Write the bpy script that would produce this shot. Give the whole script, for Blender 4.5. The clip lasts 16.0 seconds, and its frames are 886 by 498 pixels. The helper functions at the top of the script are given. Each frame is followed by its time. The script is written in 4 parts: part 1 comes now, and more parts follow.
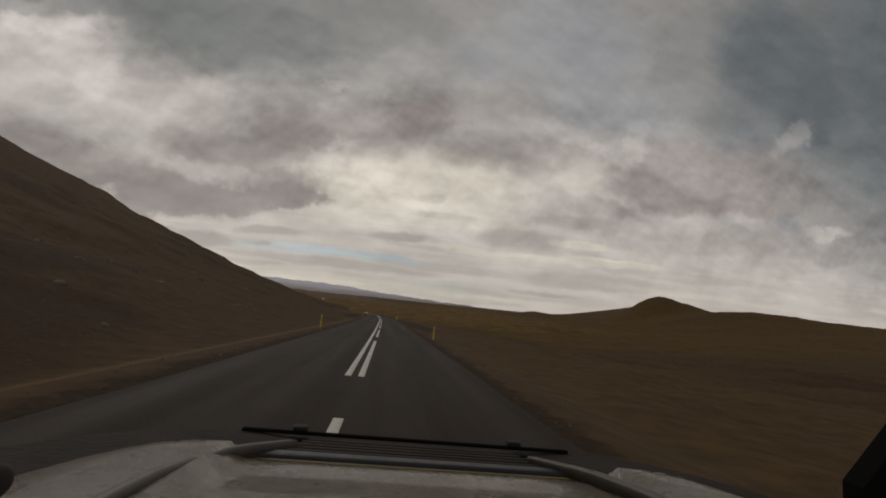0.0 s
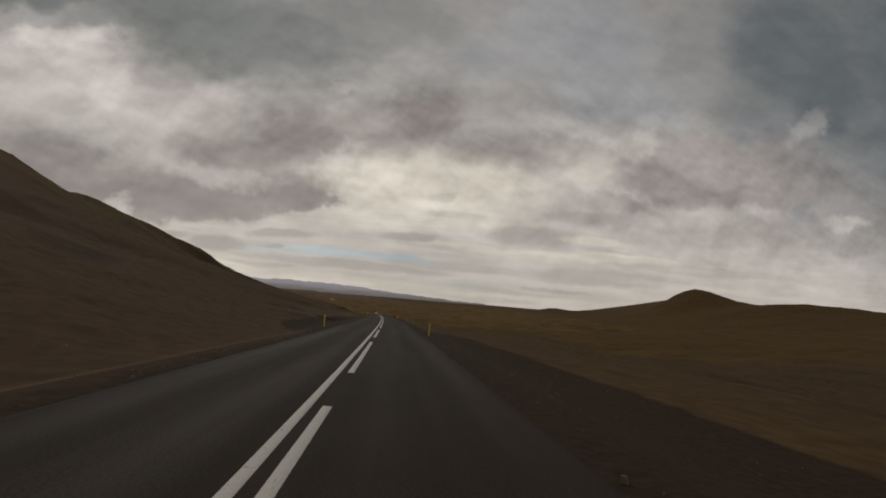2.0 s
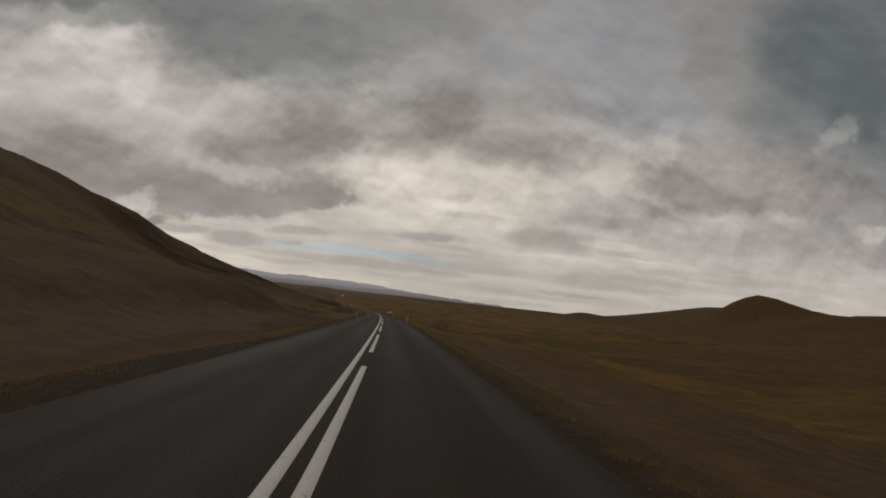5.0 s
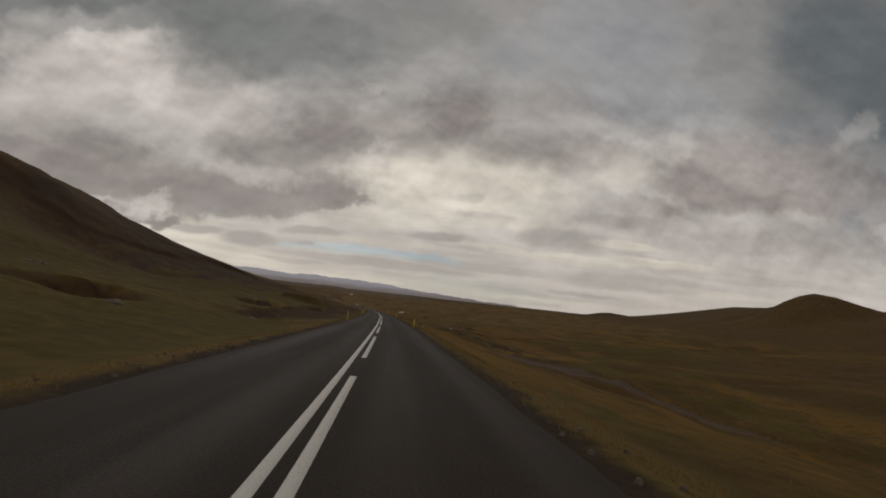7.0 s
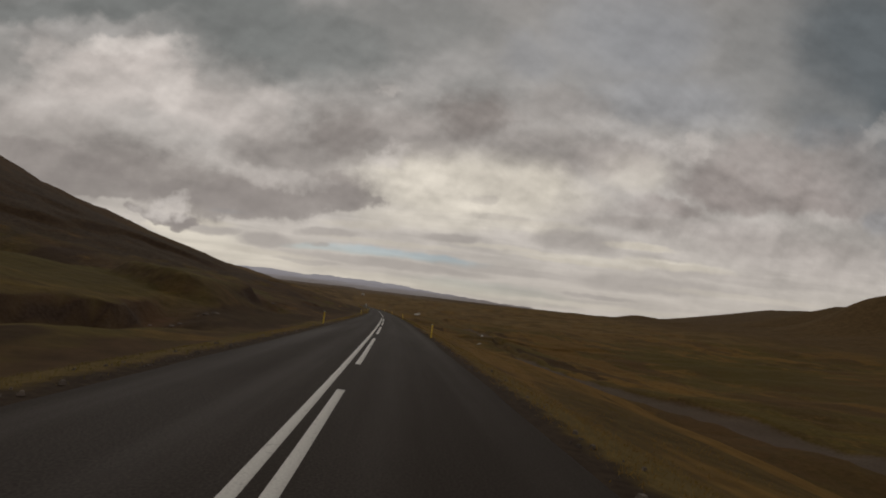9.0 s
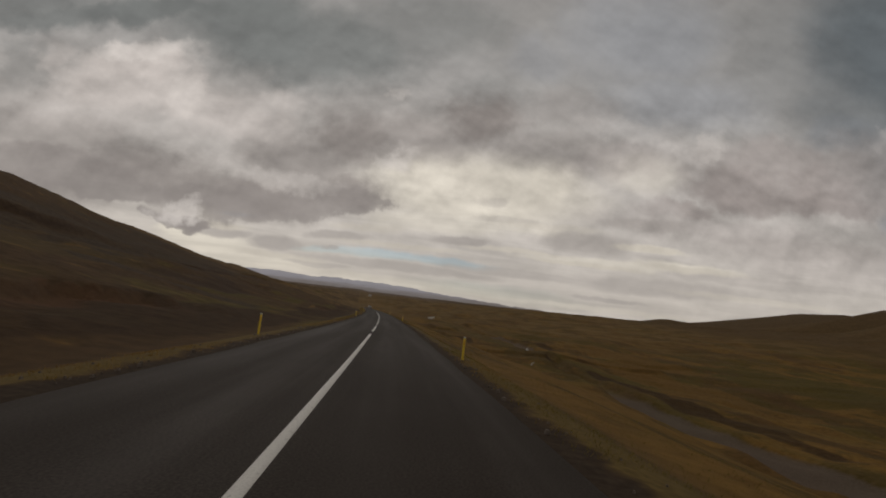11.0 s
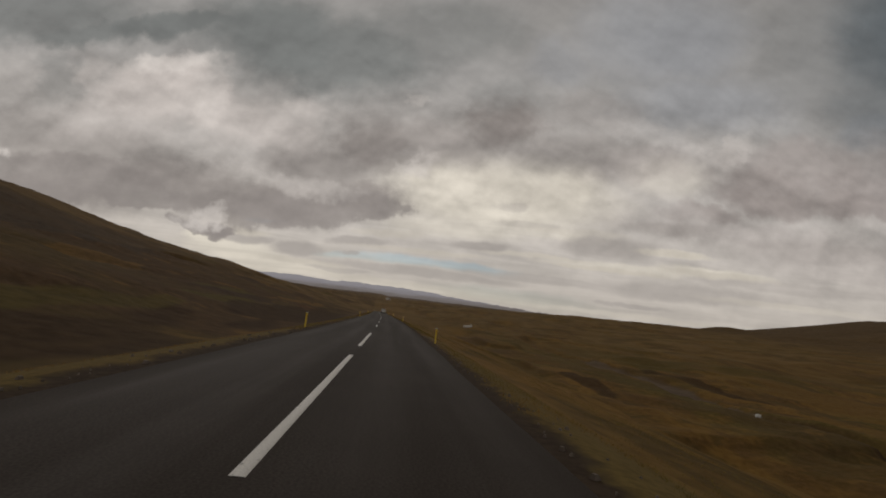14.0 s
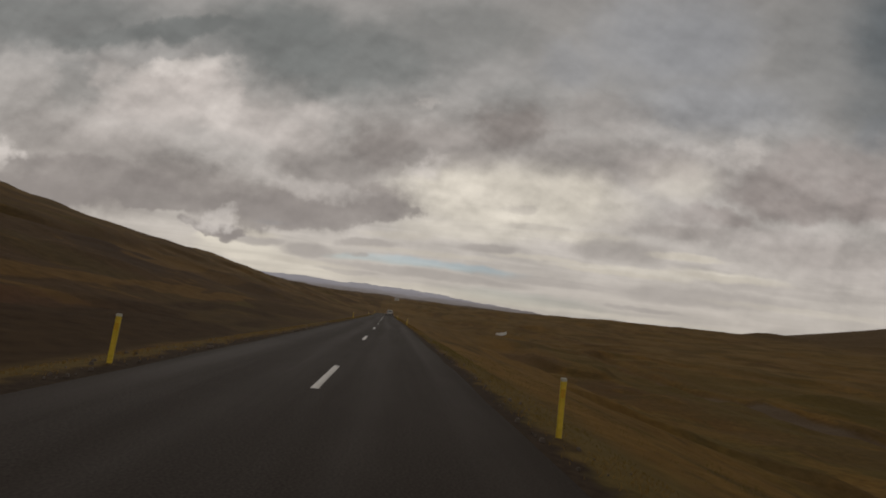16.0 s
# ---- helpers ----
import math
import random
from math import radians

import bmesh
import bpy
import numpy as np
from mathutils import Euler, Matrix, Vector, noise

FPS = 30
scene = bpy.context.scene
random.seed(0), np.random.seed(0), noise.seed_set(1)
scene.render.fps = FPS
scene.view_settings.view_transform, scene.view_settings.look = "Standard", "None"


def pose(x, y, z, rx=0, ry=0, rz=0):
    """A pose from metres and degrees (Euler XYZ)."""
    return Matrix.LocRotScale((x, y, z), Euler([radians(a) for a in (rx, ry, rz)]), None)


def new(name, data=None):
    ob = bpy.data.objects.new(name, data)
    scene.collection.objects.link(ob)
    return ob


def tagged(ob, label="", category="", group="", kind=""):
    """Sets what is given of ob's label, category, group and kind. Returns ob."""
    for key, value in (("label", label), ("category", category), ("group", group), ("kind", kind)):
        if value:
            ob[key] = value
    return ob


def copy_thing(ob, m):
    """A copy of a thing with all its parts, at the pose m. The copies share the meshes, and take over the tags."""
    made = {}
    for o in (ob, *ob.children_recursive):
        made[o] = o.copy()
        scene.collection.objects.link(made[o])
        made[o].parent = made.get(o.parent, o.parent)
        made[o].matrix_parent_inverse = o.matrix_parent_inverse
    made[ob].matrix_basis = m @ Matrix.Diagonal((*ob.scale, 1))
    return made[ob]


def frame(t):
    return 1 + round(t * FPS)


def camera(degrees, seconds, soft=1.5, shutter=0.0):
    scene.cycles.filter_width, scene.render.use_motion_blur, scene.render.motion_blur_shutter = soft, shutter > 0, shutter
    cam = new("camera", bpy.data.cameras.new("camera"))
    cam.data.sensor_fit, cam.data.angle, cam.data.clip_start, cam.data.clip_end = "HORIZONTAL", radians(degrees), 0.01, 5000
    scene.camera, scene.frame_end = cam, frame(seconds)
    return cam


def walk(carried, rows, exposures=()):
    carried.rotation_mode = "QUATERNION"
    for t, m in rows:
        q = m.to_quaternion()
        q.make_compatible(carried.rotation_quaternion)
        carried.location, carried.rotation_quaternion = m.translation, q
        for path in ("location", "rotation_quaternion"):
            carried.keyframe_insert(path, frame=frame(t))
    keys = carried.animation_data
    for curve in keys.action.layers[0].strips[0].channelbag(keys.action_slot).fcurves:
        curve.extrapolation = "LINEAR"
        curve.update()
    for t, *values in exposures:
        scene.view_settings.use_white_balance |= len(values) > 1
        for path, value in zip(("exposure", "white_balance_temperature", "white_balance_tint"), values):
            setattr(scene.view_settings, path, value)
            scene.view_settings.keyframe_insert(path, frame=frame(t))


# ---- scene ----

# ---------------------------------------------------------------- road line and camera
SPEED = 31.62                      # metres a second
EYE = 1.245                        # camera above the asphalt
# heading of the road along its length, degrees, left positive
HEAD_S = [-1000, -100, 0, 60, 120, 180, 250, 320, 400, 440, 480, 520, 560, 600, 640, 720, 6000]
HEAD_DEG = [-5.06, -5.06, -5.57, -4.79, -3.72, -2.21, -0.65, 0.87, 2.82, 3.89, 4.79, 5.4, 5.85, 5.98, 5.97, 5.89, 5.89]


def heading(s):
    return np.radians(np.interp(s, HEAD_S, HEAD_DEG))


LINE_S = np.arange(-1000.0, 6001.0, 1.0)
LINE_X = np.concatenate([[0.0], np.cumsum(-np.sin(heading(LINE_S[:-1] + 0.5)))])
LINE_Y = np.concatenate([[0.0], np.cumsum(np.cos(heading(LINE_S[:-1] + 0.5)))])
LINE_X, LINE_Y = LINE_X - LINE_X[1000], LINE_Y - LINE_Y[1000]


def road_point(s, d=0.0):
    """World x and y of the point s metres along the centre line and d metres to its right."""
    s, d = np.asarray(s, float), np.asarray(d, float)
    a = heading(s)
    return np.interp(s, LINE_S, LINE_X) + np.cos(a) * d, np.interp(s, LINE_S, LINE_Y) + np.sin(a) * d


# gentle swells of the road
SWELL_S = [0, 100, 200, 300, 400, 500, 600, 680]
SWELL_H = [-0.0, 0.17, 0.29, -0.05, -0.3, 0.05, 0.35, 0.57]
SWELL = np.convolve(np.pad(np.interp(LINE_S, SWELL_S, SWELL_H), 30, "edge"), np.ones(61) / 61, "valid")


def road_z(s):
    """Height of the road: downhill, through a sag, then gently up across the plain."""
    s = np.asarray(s, float)
    u = np.clip(s - 620.0, 0.0, 145.0)
    z = np.interp(s, FAR_S, FAR_H) - 0.033 * np.minimum(s, 620.0) - 0.033 * u + 0.000158 * u * u + np.interp(s, LINE_S, SWELL)
    return z + 0.013 * np.clip(s - 765.0, 0.0, 335.0) + PLAIN_RISE * np.clip(s - 1100.0, 0.0, None) - hollow(s)


PLAIN_RISE = 0.0107
# swells of the far plain
FAR_S, FAR_H = [1100, 1600, 2200, 3000, 4000, 6000], [0.0, -0.3, -3.0, -5.2, -19.5, -16.3]


def hollow(s):
    """Depth of the hollow into which the road drops behind the brow."""
    a, b = np.clip((s - 670.0) / 170.0, 0.0, 1.0), np.clip((1060.0 - s) / 190.0, 0.0, 1.0)
    return 8.0 * a * a * (3 - 2 * a) * b * b * (3 - 2 * b)


cam = camera(88.20, 16.0, soft=1.9)

# seconds, metres right of the centre line, tilt, lean, turn
WALK = [
    (0.0, 0.49, 96.78, -5.88, -12.17), (0.5, 0.50, 96.64, -5.65, -11.83), (1.0, 0.78, 96.90, -5.45, -11.52),
    (1.5, 0.85, 96.75, -5.38, -11.23), (2.0, 0.84, 96.51, -4.75, -10.66), (2.5, 0.82, 96.67, -5.38, -10.47),
    (3.0, 0.72, 96.62, -6.20, -10.21), (3.5, 0.63, 96.60, -6.37, -9.84), (4.0, 0.56, 96.62, -6.41, -9.53),
    (4.5, 0.55, 96.53, -6.40, -9.17), (5.0, 0.56, 96.42, -6.37, -8.79), (5.5, 0.57, 96.29, -6.33, -8.42),
    (6.0, 0.58, 96.18, -6.29, -8.05), (6.5, 0.60, 96.09, -6.28, -7.69), (7.0, 0.66, 96.23, -6.41, -7.34),
    (7.5, 0.71, 96.07, -6.54, -6.73), (8.0, 0.75, 96.10, -6.61, -6.42), (8.5, 0.72, 96.10, -6.58, -6.09),
    (9.0, 0.76, 96.22, -6.67, -5.60), (9.5, 0.78, 96.30, -6.71, -5.30), (10.0, 0.79, 96.35, -6.74, -5.03),
    (10.5, 0.80, 96.40, -6.76, -4.75), (11.0, 0.83, 96.44, -6.77, -4.48), (11.5, 0.86, 96.47, -6.79, -4.19),
    (12.0, 0.85, 96.47, -6.78, -3.75), (12.5, 0.87, 96.45, -6.75, -3.35), (13.0, 0.90, 96.57, -6.77, -2.85),
    (13.5, 0.92, 96.58, -6.88, -2.44), (14.0, 0.92, 96.80, -6.90, -1.97), (14.5, 0.93, 96.50, -6.84, -1.63),
    (15.0, 0.96, 96.76, -7.04, -1.28), (15.5, 0.96, 96.95, -7.17, -1.03), (16.0, 0.98, 96.95, -7.28, -0.89),
]
rows = []
for t, side, tilt, lean, turn in WALK:
    px, py = road_point(SPEED * t, side)
    rows.append((t, pose(float(px), float(py), float(road_z(SPEED * t)) + EYE, tilt, lean, turn)))
walk(cam, rows, exposures=((0.0, 0.0), (16.0, 0.0)))


# ---------------------------------------------------------------- node helpers
def nodes_of(tree):
    tree.nodes.clear()

    def add(kind, x=0, y=0, **settings):
        n = tree.nodes.new(kind)
        n.location = (x, y)
        for key, value in settings.items():
            setattr(n, key, value)
        return n

    def wire(a, b):
        tree.links.new(a, b)

    def math_(op, a, b=None, c=None, clamp=False):
        n = add("ShaderNodeMath", operation=op, use_clamp=clamp)
        for i, v in enumerate((a, b, c)):
            if v is None:
                continue
            if isinstance(v, (int, float)):
                n.inputs[i].default_value = v
            else:
                wire(v, n.inputs[i])
        return n.outputs[0]

    def mix(fac, a, b, blend="MIX"):
        n = add("ShaderNodeMix", data_type="RGBA", blend_type=blend)
        for sock, v in ((n.inputs[0], fac), (n.inputs[6], a), (n.inputs[7], b)):
            if isinstance(v, (int, float)):
                sock.default_value = v
            elif isinstance(v, tuple):
                sock.default_value = (*v, 1.0) if len(v) == 3 else v
            else:
                wire(v, sock)
        return n.outputs[2]

    def noise_(vector, scale, detail=4.0, rough=0.5, distort=0.0, colour=False):
        n = add("ShaderNodeTexNoise")
        n.inputs["Scale"].default_value, n.inputs["Detail"].default_value = scale, detail
        n.inputs["Roughness"].default_value, n.inputs["Distortion"].default_value = rough, distort
        if vector is not None:
            wire(vector, n.inputs["Vector"])
        return n.outputs["Color" if colour else "Fac"]

    def ramp(value, lo, hi, to_lo=0.0, to_hi=1.0, smooth=True):
        n = add("ShaderNodeMapRange", interpolation_type="SMOOTHSTEP" if smooth else "LINEAR")
        wire(value, n.inputs[0])
        for i, v in enumerate((lo, hi, to_lo, to_hi)):
            n.inputs[i + 1].default_value = v
        return n.outputs[0]

    def place(vector, loc=(0, 0, 0), rot=0.0, scale=(1, 1, 1), kind="POINT"):
        n = add("ShaderNodeMapping", vector_type=kind)
        wire(vector, n.inputs[0])
        n.inputs[1].default_value, n.inputs[2].default_value, n.inputs[3].default_value = loc, (0, 0, rot), scale
        return n.outputs[0]

    return add, wire, math_, mix, noise_, ramp, place


# ---------------------------------------------------------------- sky
# across, up, half width, half height, turn, share
GLOW_CLOUDS = [
    (-0.034, 0.273, 0.057, 0.039, 8, 1.00),
    (0.128, 0.250, 0.262, 0.084, 4, 1.05),
    (0.288, 0.286, 0.080, 0.056, 8, 1.00),
    (0.048, 0.171, 0.165, 0.025, 3, 0.80),
    (-0.463, 0.115, 0.039, 0.022, 8, 1.20),
    (-0.491, 0.079, 0.057, 0.012, -1, 1.10),
    (-0.431, 0.062, 0.109, 0.026, -1, 0.90),
    (0.548, 0.171, 0.066, 0.009, 1, 1.00),
    (0.633, 0.140, 0.118, 0.009, 0, 0.90),
    (-0.334, 0.038, 0.140, 0.019, 0, 0.80),
    (-0.082, 0.018, 0.146, 0.015, -1, 0.70),
    (0.507, 0.345, 0.098, 0.048, 8, 0.50),
    (0.226, 0.179, 0.157, 0.012, 2, 0.70),
    (0.443, 0.127, 0.162, 0.010, 1, 0.80),
]
CREAM_CLOUDS = [
    (0.534, 0.171, 0.075, 0.008, 1, 1.00),
    (0.377, 0.118, 0.146, 0.006, 0, 1.00),
    (0.633, 0.135, 0.132, 0.008, 0, 1.00),
    (0.231, 0.128, 0.117, 0.006, 1, 0.90),
    (-0.020, 0.107, 0.137, 0.006, 2, 0.80),
    (-0.290, 0.055, 0.094, 0.007, 0, 0.90),
    (-0.426, 0.103, 0.069, 0.008, 2, 1.00),
    (-0.475, 0.121, 0.023, 0.012, 8, 1.00),
    (-0.108, 0.034, 0.158, 0.006, -1, 0.70),
    (0.451, 0.021, 0.269, 0.006, 0, 0.70),
    (0.818, 0.083, 0.215, 0.008, 0, 0.60),
    (0.304, 0.192, 0.119, 0.008, 3, 0.60),
    (-0.098, 0.139, 0.074, 0.010, 3, 0.70),
]
STREAK_CLOUDS = [
    (0.102, 0.136, 0.074, 0.010, 4, 1.00),
    (-0.167, 0.112, 0.063, 0.010, 4, 0.90),
    (-0.185, 0.084, 0.021, 0.005, 4, 0.80),
    (0.386, 0.168, 0.128, 0.022, 3, 0.90),
    (-0.418, 0.089, 0.069, 0.011, 2, 0.90),
    (-0.292, 0.081, 0.056, 0.016, 3, 1.00),
    (-0.026, 0.061, 0.224, 0.010, 0, 0.80),
    (0.237, 0.076, 0.195, 0.010, 1, 0.70),
    (0.530, 0.226, 0.111, 0.015, 4, 0.80),
    (0.162, 0.233, 0.034, 0.012, 8, 0.50),
    (0.567, 0.086, 0.221, 0.020, 2, 0.80),
    (0.913, 0.215, 0.267, 0.025, 3, 0.60),
    (0.816, 0.126, 0.245, 0.013, 1, 0.60),
    (0.450, 0.044, 0.080, 0.006, 0, 0.90),
    (-0.200, 0.047, 0.072, 0.006, 1, 0.60),
    (0.199, 0.195, 0.078, 0.008, 3, 0.40),
]
BLUE_GAPS = [
    (-0.169, 0.080, 0.084, 0.007, 3, 0.90),
    (-0.060, 0.084, 0.111, 0.010, 1, 1.00),
    (0.071, 0.084, 0.100, 0.010, -1, 1.00),
    (0.178, 0.031, 0.179, 0.017, 0, 0.55),
    (0.294, 0.022, 0.117, 0.015, 0, 0.45),
    (-0.379, 0.132, 0.044, 0.005, 5, 0.60),
    (1.149, 0.308, 0.039, 0.035, 8, 0.35),
]
RIGHT_CLOUDS = [
    (0.943, 0.198, 0.283, 0.055, 2, 0.38),
    (0.747, 0.358, 0.127, 0.065, 2, 1.00),
    (0.952, 0.380, 0.134, 0.069, 0, 1.00),
    (0.846, 0.415, 0.224, 0.054, 3, 0.80),
    (1.071, 0.433, 0.138, 0.088, 3, 0.80),
    (0.597, 0.262, 0.112, 0.027, 2, 0.70),
    (0.457, 0.365, 0.126, 0.046, 8, 0.50),
    (0.697, 0.235, 0.302, 0.035, 2, 0.45),
    (1.022, 0.393, 0.301, 0.079, 4, 0.80),
    (1.383, 0.303, 0.248, 0.083, 3, 0.50),
]
LOBE_CLOUDS = [
    (0.763, 0.326, 0.133, 0.034, 0, 1.00),
    (0.960, 0.343, 0.125, 0.031, 0, 1.00),
    (0.645, 0.273, 0.070, 0.019, 2, 0.70),
    (0.703, 0.380, 0.058, 0.028, 8, 0.50),
]
DARK_CLOUDS = [
    (-0.173, 0.330, 0.089, 0.067, 13, 0.90),
    (0.128, 0.423, 0.104, 0.061, 19, 1.00),
    (-0.031, 0.345, 0.167, 0.052, 9, 0.65),
    (0.286, 0.380, 0.163, 0.049, 5, 0.50),
    (0.331, 0.476, 0.109, 0.047, -1, 0.45),
    (-0.765, 0.228, 0.189, 0.073, 4, 0.50),
    (-0.594, 0.210, 0.148, 0.056, 0, 0.85),
    (-0.474, 0.182, 0.128, 0.042, 0, 0.85),
    (-0.344, 0.172, 0.178, 0.047, 4, 0.95),
    (-0.168, 0.203, 0.093, 0.045, -2, 0.95),
    (-0.279, 0.257, 0.121, 0.071, 8, 0.70),
    (-0.509, 0.116, 0.057, 0.014, -1, 0.90),
    (-0.839, 0.147, 0.212, 0.043, -1, 0.80),
    (-0.798, 0.233, 0.228, 0.071, -1, 0.65),
    (-0.901, 0.266, 0.142, 0.056, 4, 0.50),
]
BASE_CLOUDS = [
    (-0.341, 0.156, 0.190, 0.032, 5, 0.80),
    (-0.166, 0.188, 0.095, 0.033, 0, 0.90),
    (-0.469, 0.154, 0.116, 0.029, 2, 0.60),
    (-0.508, 0.113, 0.059, 0.014, 1, 0.90),
    (-0.105, 0.189, 0.042, 0.018, 14, 0.80),
    (-0.797, 0.184, 0.211, 0.046, -2, 0.90),
    (-0.642, 0.157, 0.118, 0.030, -2, 0.90),
    (-0.900, 0.143, 0.148, 0.038, -2, 0.80),
]
WHITE_CLOUDS = [
    (-0.651, 0.429, 0.125, 0.048, 7, 1.00),
    (-0.693, 0.376, 0.137, 0.066, 9, 0.85),
    (-0.544, 0.388, 0.070, 0.056, 9, 0.90),
    (-0.438, 0.354, 0.156, 0.050, -15, 0.75),
    (-0.737, 0.322, 0.150, 0.052, 9, 0.35),
    (-0.372, 0.388, 0.075, 0.033, -2, 0.50),
    (-0.828, 0.432, 0.047, 0.023, 10, 0.50),
    (-0.416, 0.325, 0.143, 0.046, 2, 0.40),
]
WISP_CLOUDS = [
    (-0.074, 0.452, 0.018, 0.023, -12, 0.55),
    (-0.057, 0.298, 0.050, 0.021, 17, 0.70),
    (0.472, 0.440, 0.125, 0.031, -3, 0.40),
    (0.642, 0.429, 0.065, 0.027, 41, 0.50),
    (1.154, 0.551, 0.076, 0.031, 41, 0.35),
    (1.279, 0.300, 0.084, 0.013, 3, 0.50),
    (-0.302, 0.211, 0.108, 0.020, -4, 0.50),
    (-1.002, 0.220, 0.030, 0.024, 8, 1.00),
    (-0.511, 0.130, 0.045, 0.017, 29, 0.80),
    (-0.646, 0.464, 0.104, 0.020, 8, 0.80),
    (-0.544, 0.388, 0.039, 0.051, 9, 0.50),
]
UPPER_CLOUDS = [
    (-0.405, 0.559, 0.216, 0.102, -3, 1.00),
    (-0.254, 0.543, 0.189, 0.103, 6, 0.90),
    (-0.856, 0.512, 0.146, 0.033, 10, 0.90),
    (-0.634, 0.562, 0.238, 0.037, 10, 1.00),
    (-0.890, 0.406, 0.050, 0.068, 10, 0.40),
    (-0.059, 0.619, 0.212, 0.089, 10, 0.55),
    (-0.320, 0.484, 0.098, 0.058, -8, 0.85),
    (0.120, 0.497, 0.081, 0.040, 19, 0.25),
    (-1.007, 0.536, 0.337, 0.071, 8, 0.80),
]
CORNER_CLOUDS = [
    (1.127, 0.754, 0.263, 0.234, 10, 1.00),
    (1.208, 0.646, 0.196, 0.153, 9, 1.00),
    (1.067, 0.593, 0.207, 0.089, 9, 0.70),
    (0.895, 0.714, 0.172, 0.182, 10, 0.40),
    (1.427, 0.695, 0.339, 0.304, 11, 0.80),
    (1.692, 0.819, 0.618, 0.583, 12, 1.00),
    (1.222, 0.825, 0.278, 0.211, 13, 0.35),
]
PALE_CLOUDS = [
    (0.496, 0.689, 0.190, 0.132, 10, 0.80),
    (0.579, 0.530, 0.190, 0.085, 9, 0.70),
    (0.251, 0.603, 0.097, 0.056, 10, 0.50),
    (1.023, 0.520, 0.127, 0.032, 16, 0.60),
]
SUN_HEIGHT, SUN_SIDE = 38.0, -25.0      # degrees above the horizon, degrees right of north


def build_sky():
    world = bpy.data.worlds.new("sky")
    scene.world = world
    world.use_nodes = True
    add, wire, math_, mix, noise_, ramp, place = nodes_of(world.node_tree)
    way = add("ShaderNodeTexCoord").outputs["Generated"]
    sep = add("ShaderNodeSeparateXYZ")
    wire(way, sep.inputs[0])
    x, y, z = sep.outputs
    ahead = math_("MAXIMUM", math_("ABSOLUTE", y), 0.3)
    across, up = math_("DIVIDE", x, ahead), math_("DIVIDE", z, ahead)
    flat = add("ShaderNodeCombineXYZ")
    wire(across, flat.inputs[0]), wire(up, flat.inputs[1])
    layers = noise_(place(flat.outputs[0], (1.0, 2.0, 0.0), math.radians(1.5), (4.0, 44.0, 1.0)), 1.0, 5.0, 0.5, 0.6)

    def billows(offset, scale, shift):
        """Clumps of cloud, and how much lighter their upper sides are."""
        n = noise_(place(flat.outputs[0], offset, scale=scale), 1.0, 7.0, 0.50, 0.10)
        higher = noise_(place(flat.outputs[0], tuple(o + d for o, d in zip(offset, shift)), scale=scale), 1.0, 7.0, 0.50, 0.10)
        return n, math_("SUBTRACT", n, higher)

    billow, top_light = billows((0.0, 0.0, 0.0), (4.2, 5.2, 1.0), (-0.05, 0.17, 0.0))
    fine, top_fine = billows((4.0, 2.0, 0.0), (12.0, 15.0, 1.0), (-0.06, 0.20, 0.0))

    def bend(vector, scale, amount, detail):
        """The flat sky coordinates pushed about by noise, for ragged outlines."""
        n = noise_(flat.outputs[0], scale, detail, 0.55, 0.0, True)
        sway = add("ShaderNodeVectorMath", operation="MULTIPLY_ADD")
        wire(n, sway.inputs[0])
        sway.inputs[1].default_value = (amount[0], amount[1], 0.0)
        sway.inputs[2].default_value = (-amount[0] / 2, -amount[1] / 2, 0.0)
        moved = add("ShaderNodeVectorMath", operation="ADD")
        wire(vector, moved.inputs[0]), wire(sway.outputs[0], moved.inputs[1])
        return moved.outputs[0]

    soft = bend(flat.outputs[0], 5.0, (0.20, 0.14), 5.0)
    ragged = bend(bend(flat.outputs[0], 6.0, (0.16, 0.11), 6.0), 24.0, (0.06, 0.045), 5.0)
    level = bend(flat.outputs[0], 14.0, (0.10, 0.022), 6.0)

    def cover(items, vector, crisp):
        """How far the clouds of a list cover the sky, from 0 to 1."""
        total = None
        for cx, cy, rx, ry, turn, much in items:
            m = place(vector, (cx, cy, 0), math.radians(turn), (rx * 1.6, ry * 1.6, 1.0), "TEXTURE")
            g = add("ShaderNodeTexGradient", gradient_type="SPHERICAL")
            wire(m, g.inputs[0])
            one = ramp(g.outputs[1], 0.38 - crisp, 0.38 + crisp, 0.0, much)
            total = one if total is None else math_("SMOOTH_MAX", total, one, 0.12)
        return math_("MINIMUM", math_("MAXIMUM", total, 0.0), 1.15)

    # general tone from the horizon upwards
    tone = add("ShaderNodeFloatCurve")
    pts = tone.mapping.curves[0].points
    pts[0].location, pts[1].location = (0.0, 0.53), (1.0, 0.105)
    for p in ((0.10, 0.56), (0.20, 0.54), (0.28, 0.46), (0.36, 0.38), (0.45, 0.32), (0.55, 0.255), (0.65, 0.215), (0.75, 0.190), (0.86, 0.140)):
        pts.new(*p)
    tone.mapping.update()
    wire(math_("MAXIMUM", up, 0.0), tone.inputs[1])
    tint = mix(ramp(up, 0.02, 0.34), (1.115, 1.0, 0.885), (1.085, 1.0, 0.930))
    tint = mix(ramp(up, 0.36, 0.56), tint, (1.0, 1.0, 0.985))
    colour = mix(1.0, tint, tone.outputs[0], "MULTIPLY")
    # far to near: glow, open sky in the gaps, streaks, heavier clouds, the high deck
    colour = mix(cover(GLOW_CLOUDS, level, 0.34), colour, (0.900, 0.818, 0.675))
    air = add("ShaderNodeTexSky", sky_type="NISHITA", sun_disc=False)
